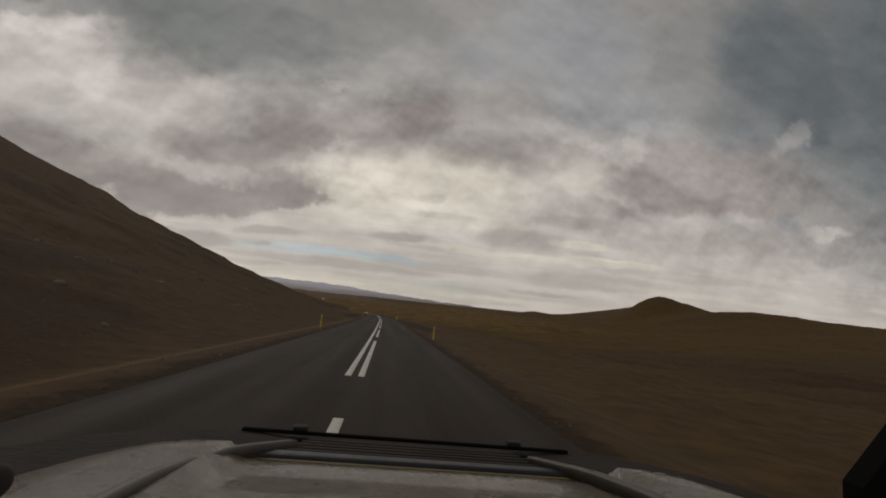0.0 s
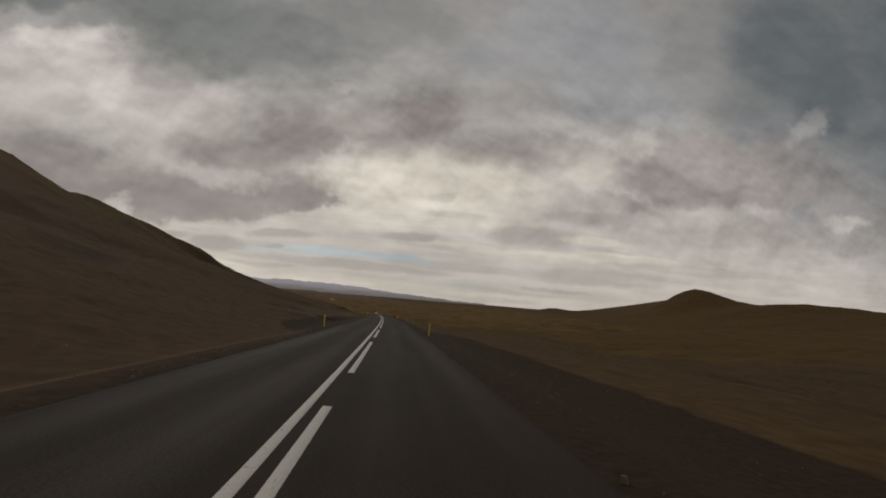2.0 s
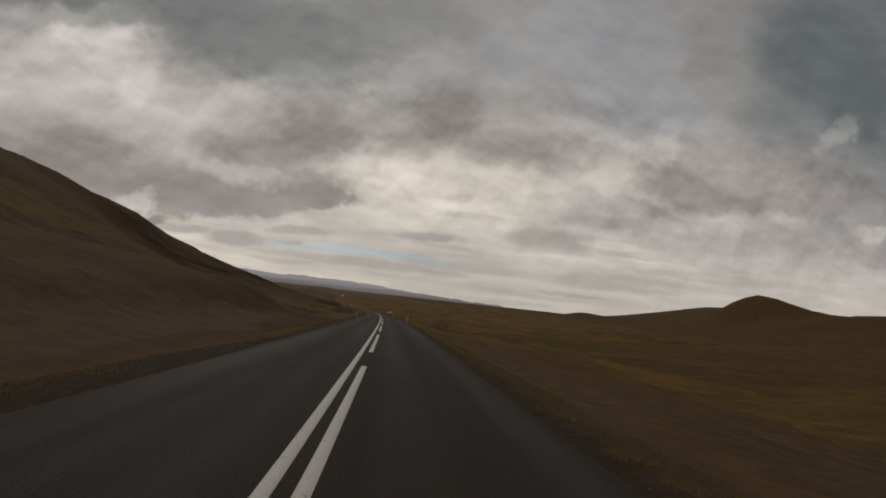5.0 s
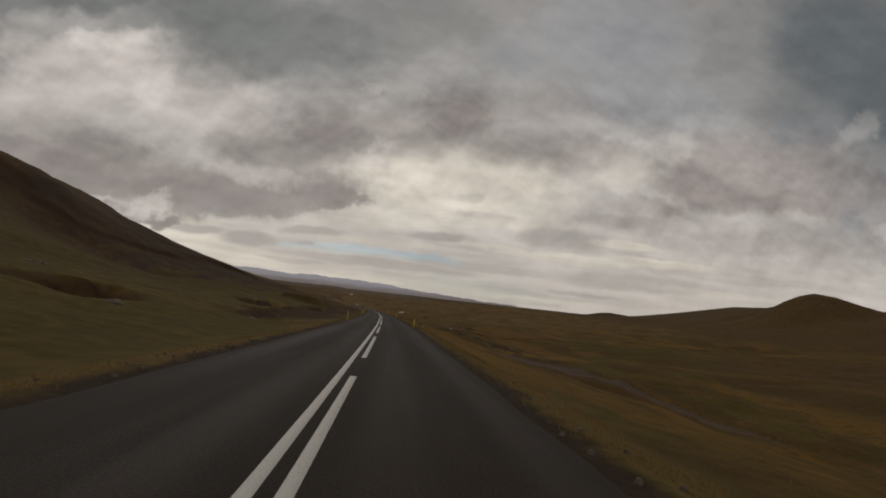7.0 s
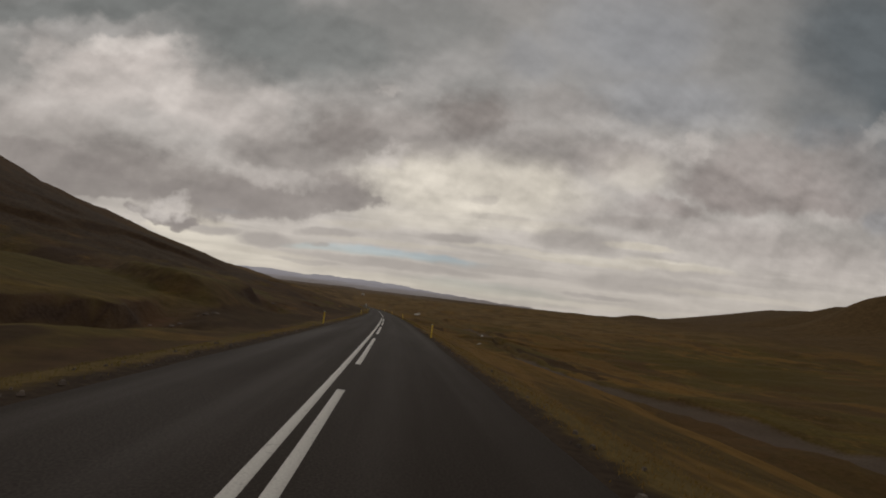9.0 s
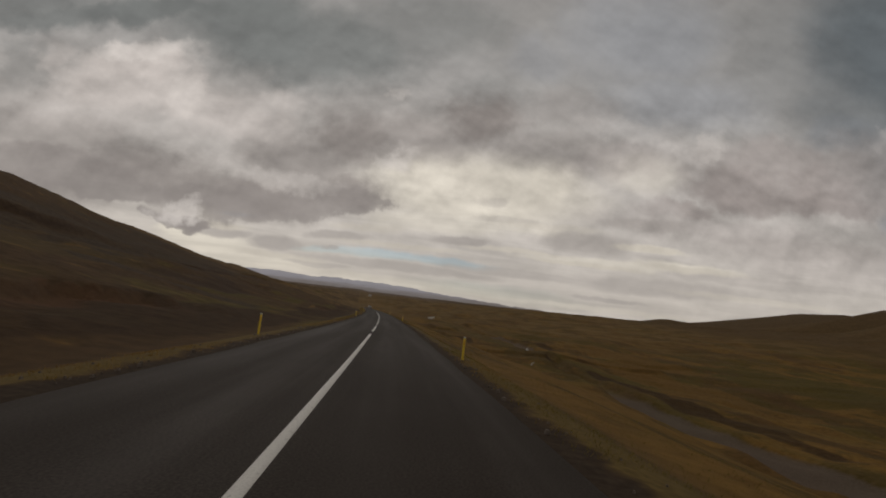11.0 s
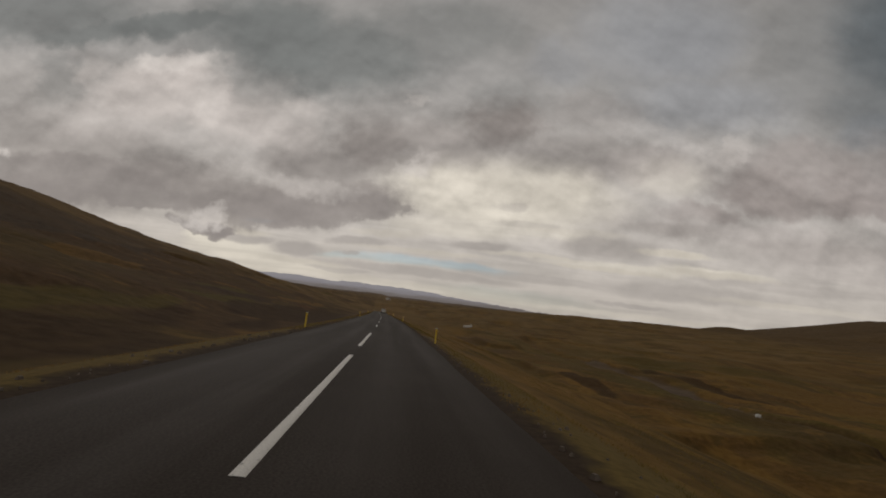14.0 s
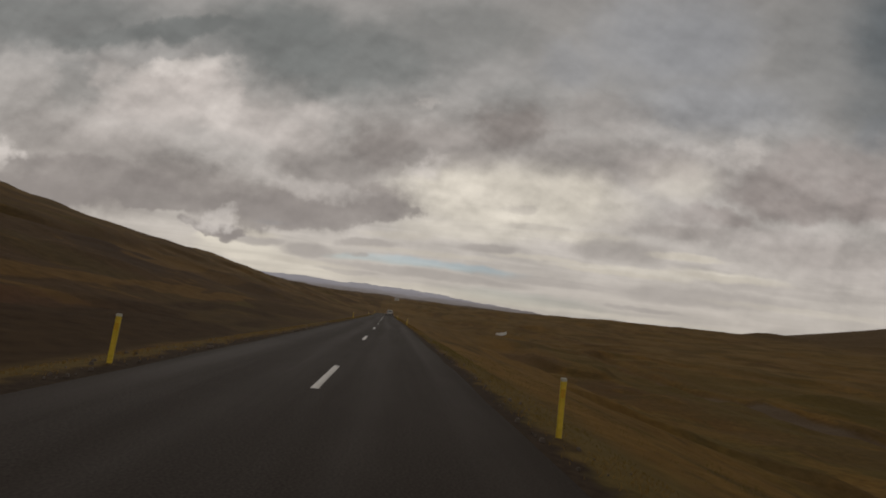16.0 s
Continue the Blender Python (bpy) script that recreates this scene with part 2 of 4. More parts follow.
    air.sun_elevation, air.sun_rotation = math.radians(SUN_HEIGHT), math.radians(SUN_SIDE)
    blue = mix(1.0, air.outputs[0], (0.050, 0.056, 0.064), "MULTIPLY")
    colour = mix(cover(BLUE_GAPS, level, 0.34), colour, blue)
    layered = math_("MULTIPLY", math_("SUBTRACT", layers, 0.5), ramp(up, 0.10, 0.30, 0.75, 0.0))
    colour = mix(1.0, colour, math_("ADD", layered, 1.0), "MULTIPLY")
    colour = mix(math_("MULTIPLY", cover(STREAK_CLOUDS, level, 0.24), 0.85), colour, (0.390, 0.350, 0.320))
    colour = mix(math_("MULTIPLY", cover(CREAM_CLOUDS, level, 0.34), 0.85), colour, (0.680, 0.615, 0.510))
    colour = mix(cover(PALE_CLOUDS, soft, 0.37), colour, (0.270, 0.290, 0.320))
    colour = mix(math_("MULTIPLY", cover(RIGHT_CLOUDS, ragged, 0.32), 0.95), colour, (0.330, 0.286, 0.268))
    colour = mix(math_("MULTIPLY", cover(LOBE_CLOUDS, ragged, 0.24), 0.75), colour, (0.285, 0.243, 0.226))
    colour = mix(math_("MULTIPLY", cover(DARK_CLOUDS, ragged, 0.35), 0.95), colour, (0.225, 0.195, 0.180))
    colour = mix(math_("MULTIPLY", cover(BASE_CLOUDS, ragged, 0.13), 0.80), colour, (0.235, 0.206, 0.192))
    colour = mix(math_("MULTIPLY", cover(WHITE_CLOUDS, ragged, 0.30), 0.95), colour, (0.540, 0.485, 0.450))
    colour = mix(math_("MULTIPLY", cover(UPPER_CLOUDS, ragged, 0.34), 0.95), colour, (0.148, 0.157, 0.153))
    colour = mix(math_("MULTIPLY", cover(CORNER_CLOUDS, soft, 0.378), 0.95), colour, (0.080, 0.098, 0.110))
    colour = mix(math_("MULTIPLY", cover(WISP_CLOUDS, ragged, 0.37), 0.8), colour, (0.620, 0.570, 0.530))
    lobes = ramp(billow, 0.42, 0.58)
    lift = math_("MULTIPLY", math_("SUBTRACT", lobes, 0.5), 0.14)
    lift = math_("MULTIPLY_ADD", math_("SUBTRACT", fine, 0.5), 0.16, lift)
    lift = math_("MULTIPLY_ADD", top_light, 0.95, lift)
    lift = math_("MULTIPLY_ADD", top_fine, 0.60, lift)
    lift = math_("MULTIPLY", lift, ramp(up, 0.40, 0.62, 1.0, 0.5))
    lift = math_("MULTIPLY", lift, ramp(up, 0.06, 0.26, 0.35, 1.0))
    colour = mix(1.0, colour, math_("ADD", lift, 1.0), "MULTIPLY")
    bg = add("ShaderNodeBackground")
    wire(colour, bg.inputs[0])
    bg.inputs[1].default_value = 1.0
    out = add("ShaderNodeOutputWorld")
    wire(bg.outputs[0], out.inputs[0])


build_sky()
sun = new("sun", bpy.data.lights.new("sun", "SUN"))
sun.data.energy, sun.data.angle, sun.data.color = 0.5, math.radians(25), (1.0, 0.95, 0.88)
sun.rotation_euler = (math.radians(SUN_HEIGHT - 90), 0, math.radians(-SUN_SIDE))


# ---------------------------------------------------------------- materials
def material(name):
    m = bpy.data.materials.new(name)
    m.use_nodes = True
    kit = nodes_of(m.node_tree)
    add, wire = kit[0], kit[1]
    shader = add("ShaderNodeBsdfPrincipled", 300, 0)
    out = add("ShaderNodeOutputMaterial", 600, 0)
    wire(shader.outputs[0], out.inputs[0])
    return m, kit, shader


def bump(kit, shader, height, strength, distance):
    add, wire = kit[0], kit[1]
    b = add("ShaderNodeBump")
    b.inputs["Strength"].default_value, b.inputs["Distance"].default_value = strength, distance
    wire(height, b.inputs["Height"])
    wire(b.outputs[0], shader.inputs["Normal"])


def plain_material(name, colour, rough=0.5, metal=0.0, grain=30.0, vary=0.15, relief=0.0):
    m, kit, shader = material(name)
    add, wire, math_, mix, noise_, ramp, place = kit
    at = add("ShaderNodeTexCoord").outputs["Object"]
    n1, n2 = noise_(at, grain, 5.0, 0.6), noise_(at, grain * 0.12, 3.0, 0.5)
    f = math_("ADD", math_("MULTIPLY", n1, 0.5), math_("MULTIPLY", n2, 0.5))
    dark = tuple(c * (1 - vary) for c in colour)
    light = tuple(min(1.0, c * (1 + vary)) for c in colour)
    wire(mix(ramp(f, 0.3, 0.7), dark, light), shader.inputs["Base Color"])
    wire(ramp(n1, 0.2, 0.8, max(0.02, rough - 0.08), min(1.0, rough + 0.08)), shader.inputs["Roughness"])
    shader.inputs["Metallic"].default_value = metal
    if relief:
        bump(kit, shader, n1, relief, 0.01)
    return m


def ground_material():
    m, kit, shader = material("heath_ground")
    add, wire, math_, mix, noise_, ramp, place = kit
    at = add("ShaderNodeTexCoord").outputs["Object"]
    uv = add("ShaderNodeUVMap", uv_map="road")
    sd = add("ShaderNodeSeparateXYZ")
    wire(uv.outputs[0], sd.inputs[0])
    along, side = sd.outputs[0], sd.outputs[1]
    away = math_("ABSOLUTE", side)
    streak_at = place(uv.outputs[0], scale=(0.021, 0.045, 1.0))
    patches = noise_(streak_at, 1.0, 6.0, 0.52, 0.6)
    patches2 = noise_(at, 0.055, 7.0, 0.6, 0.4)
    tufts = noise_(at, 1.3, 6.0, 0.62)
    fine = noise_(at, 7.0, 5.0, 0.65)
    wide = noise_(at, 0.006, 4.0, 0.5)
    moss = mix(ramp(tufts, 0.25, 0.75), (0.074, 0.061, 0.0205), (0.125, 0.100, 0.033))
    straw = mix(ramp(tufts, 0.25, 0.75), (0.130, 0.081, 0.025), (0.205, 0.130, 0.040))
    soil = mix(ramp(fine, 0.3, 0.7), (0.076, 0.043, 0.0245), (0.118, 0.069, 0.040))
    scar = mix(ramp(fine, 0.3, 0.7), (0.040, 0.028, 0.020), (0.066, 0.047, 0.035))
    heath = mix(ramp(tufts, 0.25, 0.75), (0.054, 0.0365, 0.0200), (0.092, 0.061, 0.033))
    belts = noise_(place(uv.outputs[0], (7.0, 3.0, 0.0), scale=(0.013, 0.034, 1.0)), 1.0, 7.0, 0.53, 1.2)
    grass = mix(ramp(math_("ADD", patches, math_("MULTIPLY_ADD", math_("SUBTRACT", patches2, 0.5), 0.5, ramp(side, -7.0, -4.0, -0.17, 0.0))), 0.44, 0.58), moss, straw)
    grass = mix(ramp(math_("ADD", belts, math_("MULTIPLY_ADD", math_("SUBTRACT", patches2, 0.5), 0.6, math_("MULTIPLY", ramp(side, -7.0, -4.0, 1.0, 0.0), ramp(along, 265.0, 390.0, -0.03, 0.16)))), 0.47, 0.56), grass, heath)
    valley = ramp(side, 4.0, 12.0)
    grass = mix(math_("MULTIPLY", valley, 0.45), grass, mix(ramp(patches, 0.42, 0.58), moss, straw))
    mottle = noise_(at, 0.24, 6.0, 0.62, 0.3)
    grass = mix(ramp(mottle, 0.34, 0.44, 0.55, 0.0), grass, straw)
    grass = mix(ramp(mottle, 0.51, 0.62, 0.0, 0.7), grass, mix(math_("MULTIPLY", valley, 0.6), heath, moss))
    # greener moss in rounded patches
    green = noise_(at, 0.034, 5.0, 0.55, 0.8)
    green_f = math_("MULTIPLY", ramp(green, 0.50, 0.62, 0.0, 0.6), math_("MULTIPLY", ramp(along, 120.0, 220.0), ramp(along, 290.0, 380.0, 1.0, 0.5)))
    grass = mix(green_f, grass, mix(ramp(tufts, 0.25, 0.75), (0.070, 0.062, 0.020), (0.115, 0.098, 0.032)))
    bare_left = math_("ADD", ramp(along, 20.0, 150.0, 0.30, 0.0), ramp(along, 195.0, 252.0, 0.62, -0.38))
    left = ramp(side, -6.0, 4.0, 1.0, 0.72)
    bare = math_("ADD", math_("MULTIPLY", bare_left, left), math_("MULTIPLY", math_("SUBTRACT", wide, 0.5), 1.0))
    bare_f = ramp(math_("ADD", bare, math_("MULTIPLY", math_("SUBTRACT", patches2, 0.5), 1.6)), 0.35, 0.75)
    colour = mix(bare_f, grass, soil)
    # duller, mossless ground where the road starts
    dull = mix(ramp(tufts, 0.3, 0.7), (0.062, 0.047, 0.031), (0.098, 0.074, 0.048))
    colour = mix(ramp(along, 140.0, 250.0, 0.88, 0.0), colour, dull)
    scar_f = ramp(math_("ADD", patches, math_("MULTIPLY", math_("SUBTRACT", belts, 0.5), 0.9)), 0.61, 0.70, 0.0, 0.8)
    colour = mix(math_("MULTIPLY", scar_f, ramp(valley, 0.0, 1.0, 1.0, 0.45)), colour, scar)
    # patches of other cover on the slope
    for kind, much, low, high in (("olive", 0.75, (0.060, 0.052, 0.0165), (0.104, 0.088, 0.028)), ("ochre", 0.8, (0.105, 0.066, 0.022), (0.170, 0.108, 0.036)), ("umber", 0.85, (0.036, 0.0240, 0.0145), (0.062, 0.042, 0.025)), ("scree", 0.8, (0.043, 0.034, 0.0255), (0.072, 0.057, 0.043)), ("fan", 0.75, (0.082, 0.066, 0.046), (0.120, 0.098, 0.070))):
        fills = add("ShaderNodeAttribute", attribute_name=kind).outputs["Fac"]
        colour = mix(ramp(math_("ADD", fills, math_("MULTIPLY_ADD", math_("SUBTRACT", mottle, 0.5), 1.1, math_("MULTIPLY", math_("SUBTRACT", tufts, 0.5), 0.5))), 0.3, 0.9, 0.0, much), colour, mix(ramp(tufts, 0.25, 0.75), low, high))
    # grass strip along the verge, and a gravelly stream bed below it
    wobble = math_("MULTIPLY_ADD", math_("SUBTRACT", patches2, 0.5), 9.0, side)
    strip = math_("MULTIPLY", ramp(wobble, 4.0, 5.5), ramp(wobble, 20.0, 30.0, 1.0, 0.0))
    strip = math_("MULTIPLY", strip, ramp(along, 205.0, 265.0, 0.15, 0.85))
    turf = mix(ramp(noise_(place(uv.outputs[0], (3.0, 1.0, 0.0), scale=(0.05, 0.30, 1.0)), 1.0, 6.0, 0.6, 0.5), 0.48, 0.64), straw, mix(ramp(fine, 0.3, 0.7), heath, moss))
    colour = mix(strip, colour, turf)
    # a narrow band of yellowish grass where the gravel ends
    border = math_("MULTIPLY_ADD", math_("SUBTRACT", tufts, 0.5), 1.0, away)
    border = math_("MULTIPLY", ramp(border, 3.1, 3.4), ramp(border, 4.0, 5.4, 1.0, 0.0))
    border = math_("MULTIPLY", border, math_("MULTIPLY", ramp(along, 150.0, 215.0, 0.0, 0.9), ramp(along, 845.0, 860.0, 1.0, 0.0)))
    colour = mix(border, colour, mix(ramp(fine, 0.3, 0.7), (0.095, 0.074, 0.028), (0.150, 0.116, 0.045)))
    bed = add("ShaderNodeAttribute", attribute_name="bed").outputs["Fac"]
    colour = mix(ramp(math_("ADD", bed, math_("SUBTRACT", tufts, 0.5)), 0.25, 0.8, 0.0, 0.85), colour, mix(ramp(fine, 0.3, 0.7), (0.078, 0.066, 0.058), (0.140, 0.122, 0.108)))
    worn = add("ShaderNodeAttribute", attribute_name="worn").outputs["Fac"]
    colour = mix(ramp(math_("ADD", worn, math_("SUBTRACT", tufts, 0.5)), 0.2, 0.9, 0.0, 0.85), colour, mix(ramp(patches2, 0.4, 0.6), scar, soil))
    # bare earth on steep banks
    lie = add("ShaderNodeSeparateXYZ")
    wire(add("ShaderNodeNewGeometry").outputs["Normal"], lie.inputs[0])
    colour = mix(ramp(lie.outputs[2], 0.86, 0.965, 0.55, 0.0), colour, heath)
    colour = mix(ramp(lie.outputs[2], 0.74, 0.88, 1.0, 0.0), colour, scar)
    # paler dry grass across the flats, with the thin haze there painted in
    pale = mix(ramp(patches2, 0.38, 0.62), (0.110, 0.079, 0.036), (0.185, 0.130, 0.060))
    colour = mix(math_("MULTIPLY", ramp(along, 500.0, 680.0, 0.0, 0.85), ramp(patches, 0.38, 0.62, 1.0, 0.45)), colour, pale)
    # gravel beside the asphalt, wider at two lay-bys
    gravel = mix(ramp(fine, 0.3, 0.7), (0.034, 0.0262, 0.0200), (0.056, 0.0440, 0.0335))
    edge = math_("ADD", away, math_("MULTIPLY", math_("SUBTRACT", tufts, 0.5), 1.0))
    bay_left = math_("MULTIPLY", ramp(along, 85.0, 105.0), ramp(along, 150.0, 175.0, 1.0, 0.0))
    bay_right = math_("MULTIPLY", ramp(along, 45.0, 62.0), ramp(along, 100.0, 122.0, 1.0, 0.0))
    bay = math_("ADD", math_("MULTIPLY", bay_left, math_("LESS_THAN", side, 0.0)), math_("MULTIPLY", bay_right, math_("GREATER_THAN", side, 0.0)))
    edge = math_("ADD", math_("SUBTRACT", edge, math_("MULTIPLY", bay, 5.0)), ramp(along, 845.0, 860.0, 0.0, 20.0))
    colour = mix(ramp(edge, 3.0, 3.4, 1.0, 0.0), colour, gravel)
    foot = math_("MULTIPLY_ADD", math_("SUBTRACT", tufts, 0.5), 0.8, side)
    foot = math_("MULTIPLY", ramp(foot, -5.6, -5.0), ramp(foot, -4.7, -4.3, 1.0, 0.0))
    foot = math_("MULTIPLY", foot, ramp(along, 70.0, 95.0, 0.6, 0.0))
    colour = mix(foot, colour, mix(ramp(fine, 0.3, 0.7), (0.12, 0.088, 0.045), (0.20, 0.150, 0.082)))
    # haze over the far plain, painted in as greyer ground with distance
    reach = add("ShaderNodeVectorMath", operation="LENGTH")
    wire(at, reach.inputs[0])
    far_haze = mix(ramp(patches2, 0.4, 0.6), (0.110, 0.090, 0.078), (0.170, 0.142, 0.126))
    colour = mix(ramp(reach.outputs[1], 800.0, 3000.0, 0.0, 0.95), colour, far_haze)
    # duller brown on the hills across the valley
    hillside = math_("MULTIPLY", ramp(side, 75.0, 170.0), math_("MULTIPLY", ramp(along, 150.0, 250.0), ramp(along, 380.0, 480.0, 0.7, 0.0)))
    hillside = math_("MAXIMUM", hillside, ramp(side, 260.0, 420.0, 0.0, 0.8))
    colour = mix(hillside, colour, mix(ramp(mottle, 0.35, 0.65), (0.070, 0.050, 0.027), (0.110, 0.080, 0.043)))
    colour = mix(1.0, colour, (1.25, 1.14, 1.03), "MULTIPLY")
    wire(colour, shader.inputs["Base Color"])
    shader.inputs["Roughness"].default_value = 0.95
    shader.inputs["Specular IOR Level"].default_value = 0.05
    level = ramp(away, 4.0, 8.0, 0.05, 1.0)
    bump(kit, shader, math_("MULTIPLY", level, math_("ADD", tufts, math_("MULTIPLY", fine, 0.4))), 0.6, 0.20)
    return m


def asphalt_material():
    m, kit, shader = material("worn_asphalt")
    add, wire, math_, mix, noise_, ramp, place = kit
    uv = add("ShaderNodeUVMap", uv_map="road").outputs[0]
    sd = add("ShaderNodeSeparateXYZ")
    wire(uv, sd.inputs[0])
    side = sd.outputs[1]
    grit = noise_(uv, 38.0, 4.0, 0.7)
    blot = noise_(uv, 0.8, 5.0, 0.55)
    streak = noise_(place(uv, scale=(0.05, 1.1, 1.0)), 1.0, 5.0, 0.6)
    base = mix(ramp(grit, 0.3, 0.7), (0.034, 0.0272, 0.0225), (0.070, 0.0565, 0.0470))
    lane = math_("ABSOLUTE", math_("SUBTRACT", math_("ABSOLUTE", side), 1.55))
    rut = ramp(math_("ABSOLUTE", math_("SUBTRACT", lane, 0.72)), 0.10, 0.45, 1.0, 0.0)
    base = mix(math_("MULTIPLY", rut, 0.14), base, (0.084, 0.069, 0.059))
    base = mix(ramp(math_("ADD", math_("MULTIPLY", blot, 0.4), math_("MULTIPLY", streak, 0.6)), 0.4, 0.62, 0.0, 0.35), base, (0.035, 0.028, 0.022))
    wire(base, shader.inputs["Base Color"])
    wire(math_("SUBTRACT", ramp(streak, 0.3, 0.7, 0.72, 0.84), math_("MULTIPLY", rut, 0.05)), shader.inputs["Roughness"])
    shader.inputs["Specular IOR Level"].default_value = 0.06
    bump(kit, shader, grit, 0.28, 0.010)
    return m


def line_material():
    m, kit, shader = material("road_paint")
    add, wire, math_, mix, noise_, ramp, place = kit
    uv = add("ShaderNodeUVMap", uv_map="road").outputs[0]
    wear = noise_(uv, 9.0, 7.0, 0.7)
    grit = noise_(uv, 40.0, 4.0, 0.7)
    paint = mix(ramp(grit, 0.3, 0.7), (0.62, 0.60, 0.56), (0.78, 0.76, 0.71))
    wire(mix(ramp(wear, 0.58, 0.70, 0.0, 0.8), paint, (0.13, 0.12, 0.11)), shader.inputs["Base Color"])
    shader.inputs["Roughness"].default_value = 0.65
    bump(kit, shader, grit, 0.3, 0.005)
    return m


GROUND, ASPHALT, PAINT = ground_material(), asphalt_material(), line_material()


def range_material():
    """Far rock with the haze of the air painted in: bluish at the top, browner at the foot."""
    m, kit, shader = material("hazy_rock")
    add, wire, math_, mix, noise_, ramp, place = kit
    at = add("ShaderNodeTexCoord").outputs["Object"]
    sep = add("ShaderNodeSeparateXYZ")
    wire(at, sep.inputs[0])
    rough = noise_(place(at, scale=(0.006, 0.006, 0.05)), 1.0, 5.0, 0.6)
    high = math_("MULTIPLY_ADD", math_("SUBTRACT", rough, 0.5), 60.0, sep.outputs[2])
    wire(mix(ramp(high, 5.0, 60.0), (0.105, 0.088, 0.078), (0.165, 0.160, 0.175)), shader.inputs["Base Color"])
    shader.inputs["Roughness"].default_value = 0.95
    # air light between the eye and the range, added as a glow of the rock
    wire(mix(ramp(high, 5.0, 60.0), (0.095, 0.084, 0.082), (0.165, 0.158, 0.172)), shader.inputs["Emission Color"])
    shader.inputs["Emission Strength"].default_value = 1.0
    return m


HAZE_ROCK = range_material()
YELLOW = plain_material("yellow_plastic", (0.86, 0.62, 0.055), 0.45, grain=14.0, vary=0.16)
REFLECTOR = plain_material("pale_reflector", (0.68, 0.66, 0.56), 0.25, grain=60.0)
ORANGE = plain_material("orange_reflector", (0.76, 0.44, 0.035), 0.3, grain=60.0)
STONE = plain_material("pale_stone", (0.80, 0.78, 0.75), 0.85, grain=3.0, vary=0.3, relief=0.6)


# ---------------------------------------------------------------- mesh helpers
def mesh_object(name, verts, faces, mat, uv=None, smooth=True):
    me = bpy.data.meshes.new(name)
    me.from_pydata([tuple(map(float, v)) for v in verts], [], faces)
    if uv is not None:
        layer = me.uv_layers.new(name="road")
        idx = np.empty(len(me.loops), dtype=np.int32)
        me.loops.foreach_get("vertex_index", idx)
        layer.data.foreach_set("uv", np.asarray(uv, dtype=np.float32)[idx].ravel())
    me.materials.append(mat)
    if smooth:
        me.polygons.foreach_set("use_smooth", [True] * len(me.polygons))
    me.update()
    return new(name, me)


def grid_faces(ns, nd):
    i = np.arange(ns - 1)[:, None] * nd + np.arange(nd - 1)[None, :]
    i = i.ravel()
    return np.stack([i, i + 1, i + nd + 1, i + nd], 1)[:, ::-1].tolist()


def smooth01(v):
    v = np.clip(v, 0.0, 1.0)
    return v * v * (3 - 2 * v)


LATTICE = np.random.RandomState(7).rand(256, 256)


def field(x, y, size):
    """Smooth random heights from -1 to 1 with humps of about that size."""
    u, v = np.asarray(x) / size, np.asarray(y) / size
    i, j = np.floor(u).astype(int), np.floor(v).astype(int)
    a, b = smooth01(u - i), smooth01(v - j)
    g = lambda p, q: LATTICE[p % 256, q % 256]
    top = g(i, j) * (1 - a) + g(i + 1, j) * a
    low = g(i, j + 1) * (1 - a) + g(i + 1, j + 1) * a
    return 2 * (top * (1 - b) + low * b) - 1


# ---------------------------------------------------------------- ground
CREST_S = [-500, 0, 80, 140, 200, 240, 280, 320, 360, 400, 450, 500, 550, 600, 650, 700, 780, 870, 1018, 1216, 1400, 1700, 2100]
CREST_H = [66.8, 65.4, 57.1, 49.9, 45.5, 47.7, 43.9, 44.8, 48.6, 39.4, 41.6, 38.5, 36.6, 32.6, 32.3, 30.2, 22.1, 21.0, 11.0, 1.9, -3.5, -3.5, -3.3]
# distance from the road at which the left slope reaches its crest
REACH_S = [0, 200, 350, 500, 700, 1000]
REACH_D = [142.0, 121.0, 137.0, 126.0, 135.0, 126.0]
# along, aside, height, spread of shoulders on that slope
KNOLLS = [(346.8, -69.9, -9.5, 30.7), (247.3, -54.7, -6.4, 44.7), (479.3, -87.4, -8.8, 36.5), (345.1, -71.4, -1.3, 18.5), (373.0, -104.9, 4.4, 13.1), (311.2, -108.5, 3.3, 25.4)]
VALLEY_S = [-500, 0, 150, 300, 500, 640, 800, 1200, 1500]
VALLEY_H = [4.0, 3.5, 4.0, 7.6, 11.3, 4.2, 2.6, -1.0, 5.9]
# depth of the stream's ravine below the road
RAVINE_S = [-500, 0, 100, 150, 200, 250, 300, 350, 411, 450, 510, 560, 640, 720, 800, 1200, 1500]
RAVINE_H = [4.0, 3.5, 4.0, 5.2, 8.0, 11.0, 12.6, 12.8, 10.6, 9.0, 7.8, 7.0, 3.4, 3.0, 2.6, -1.0, 5.9]
# x, y, height, spread of the hills to the right
HILLS = [(582.3, 772.0, 43.4, 44.1), (787.8, 784.9, 26.2, 222.5), (615.0, 623.5, 17.9, 78.7), (735.5, 409.8, 39.8, 266.5), (1004.2, 1123.1, 11.3, 398.6), (898.0, 1145.7, 72.1, 98.9), (1303.0, 1590.9, 101.8, 261.4), (309.1, 955.7, 8.0, 145.8), (727.2, 1055.0, -22.9, 76.4), (530.2, 1214.5, 13.2, 42.5)]


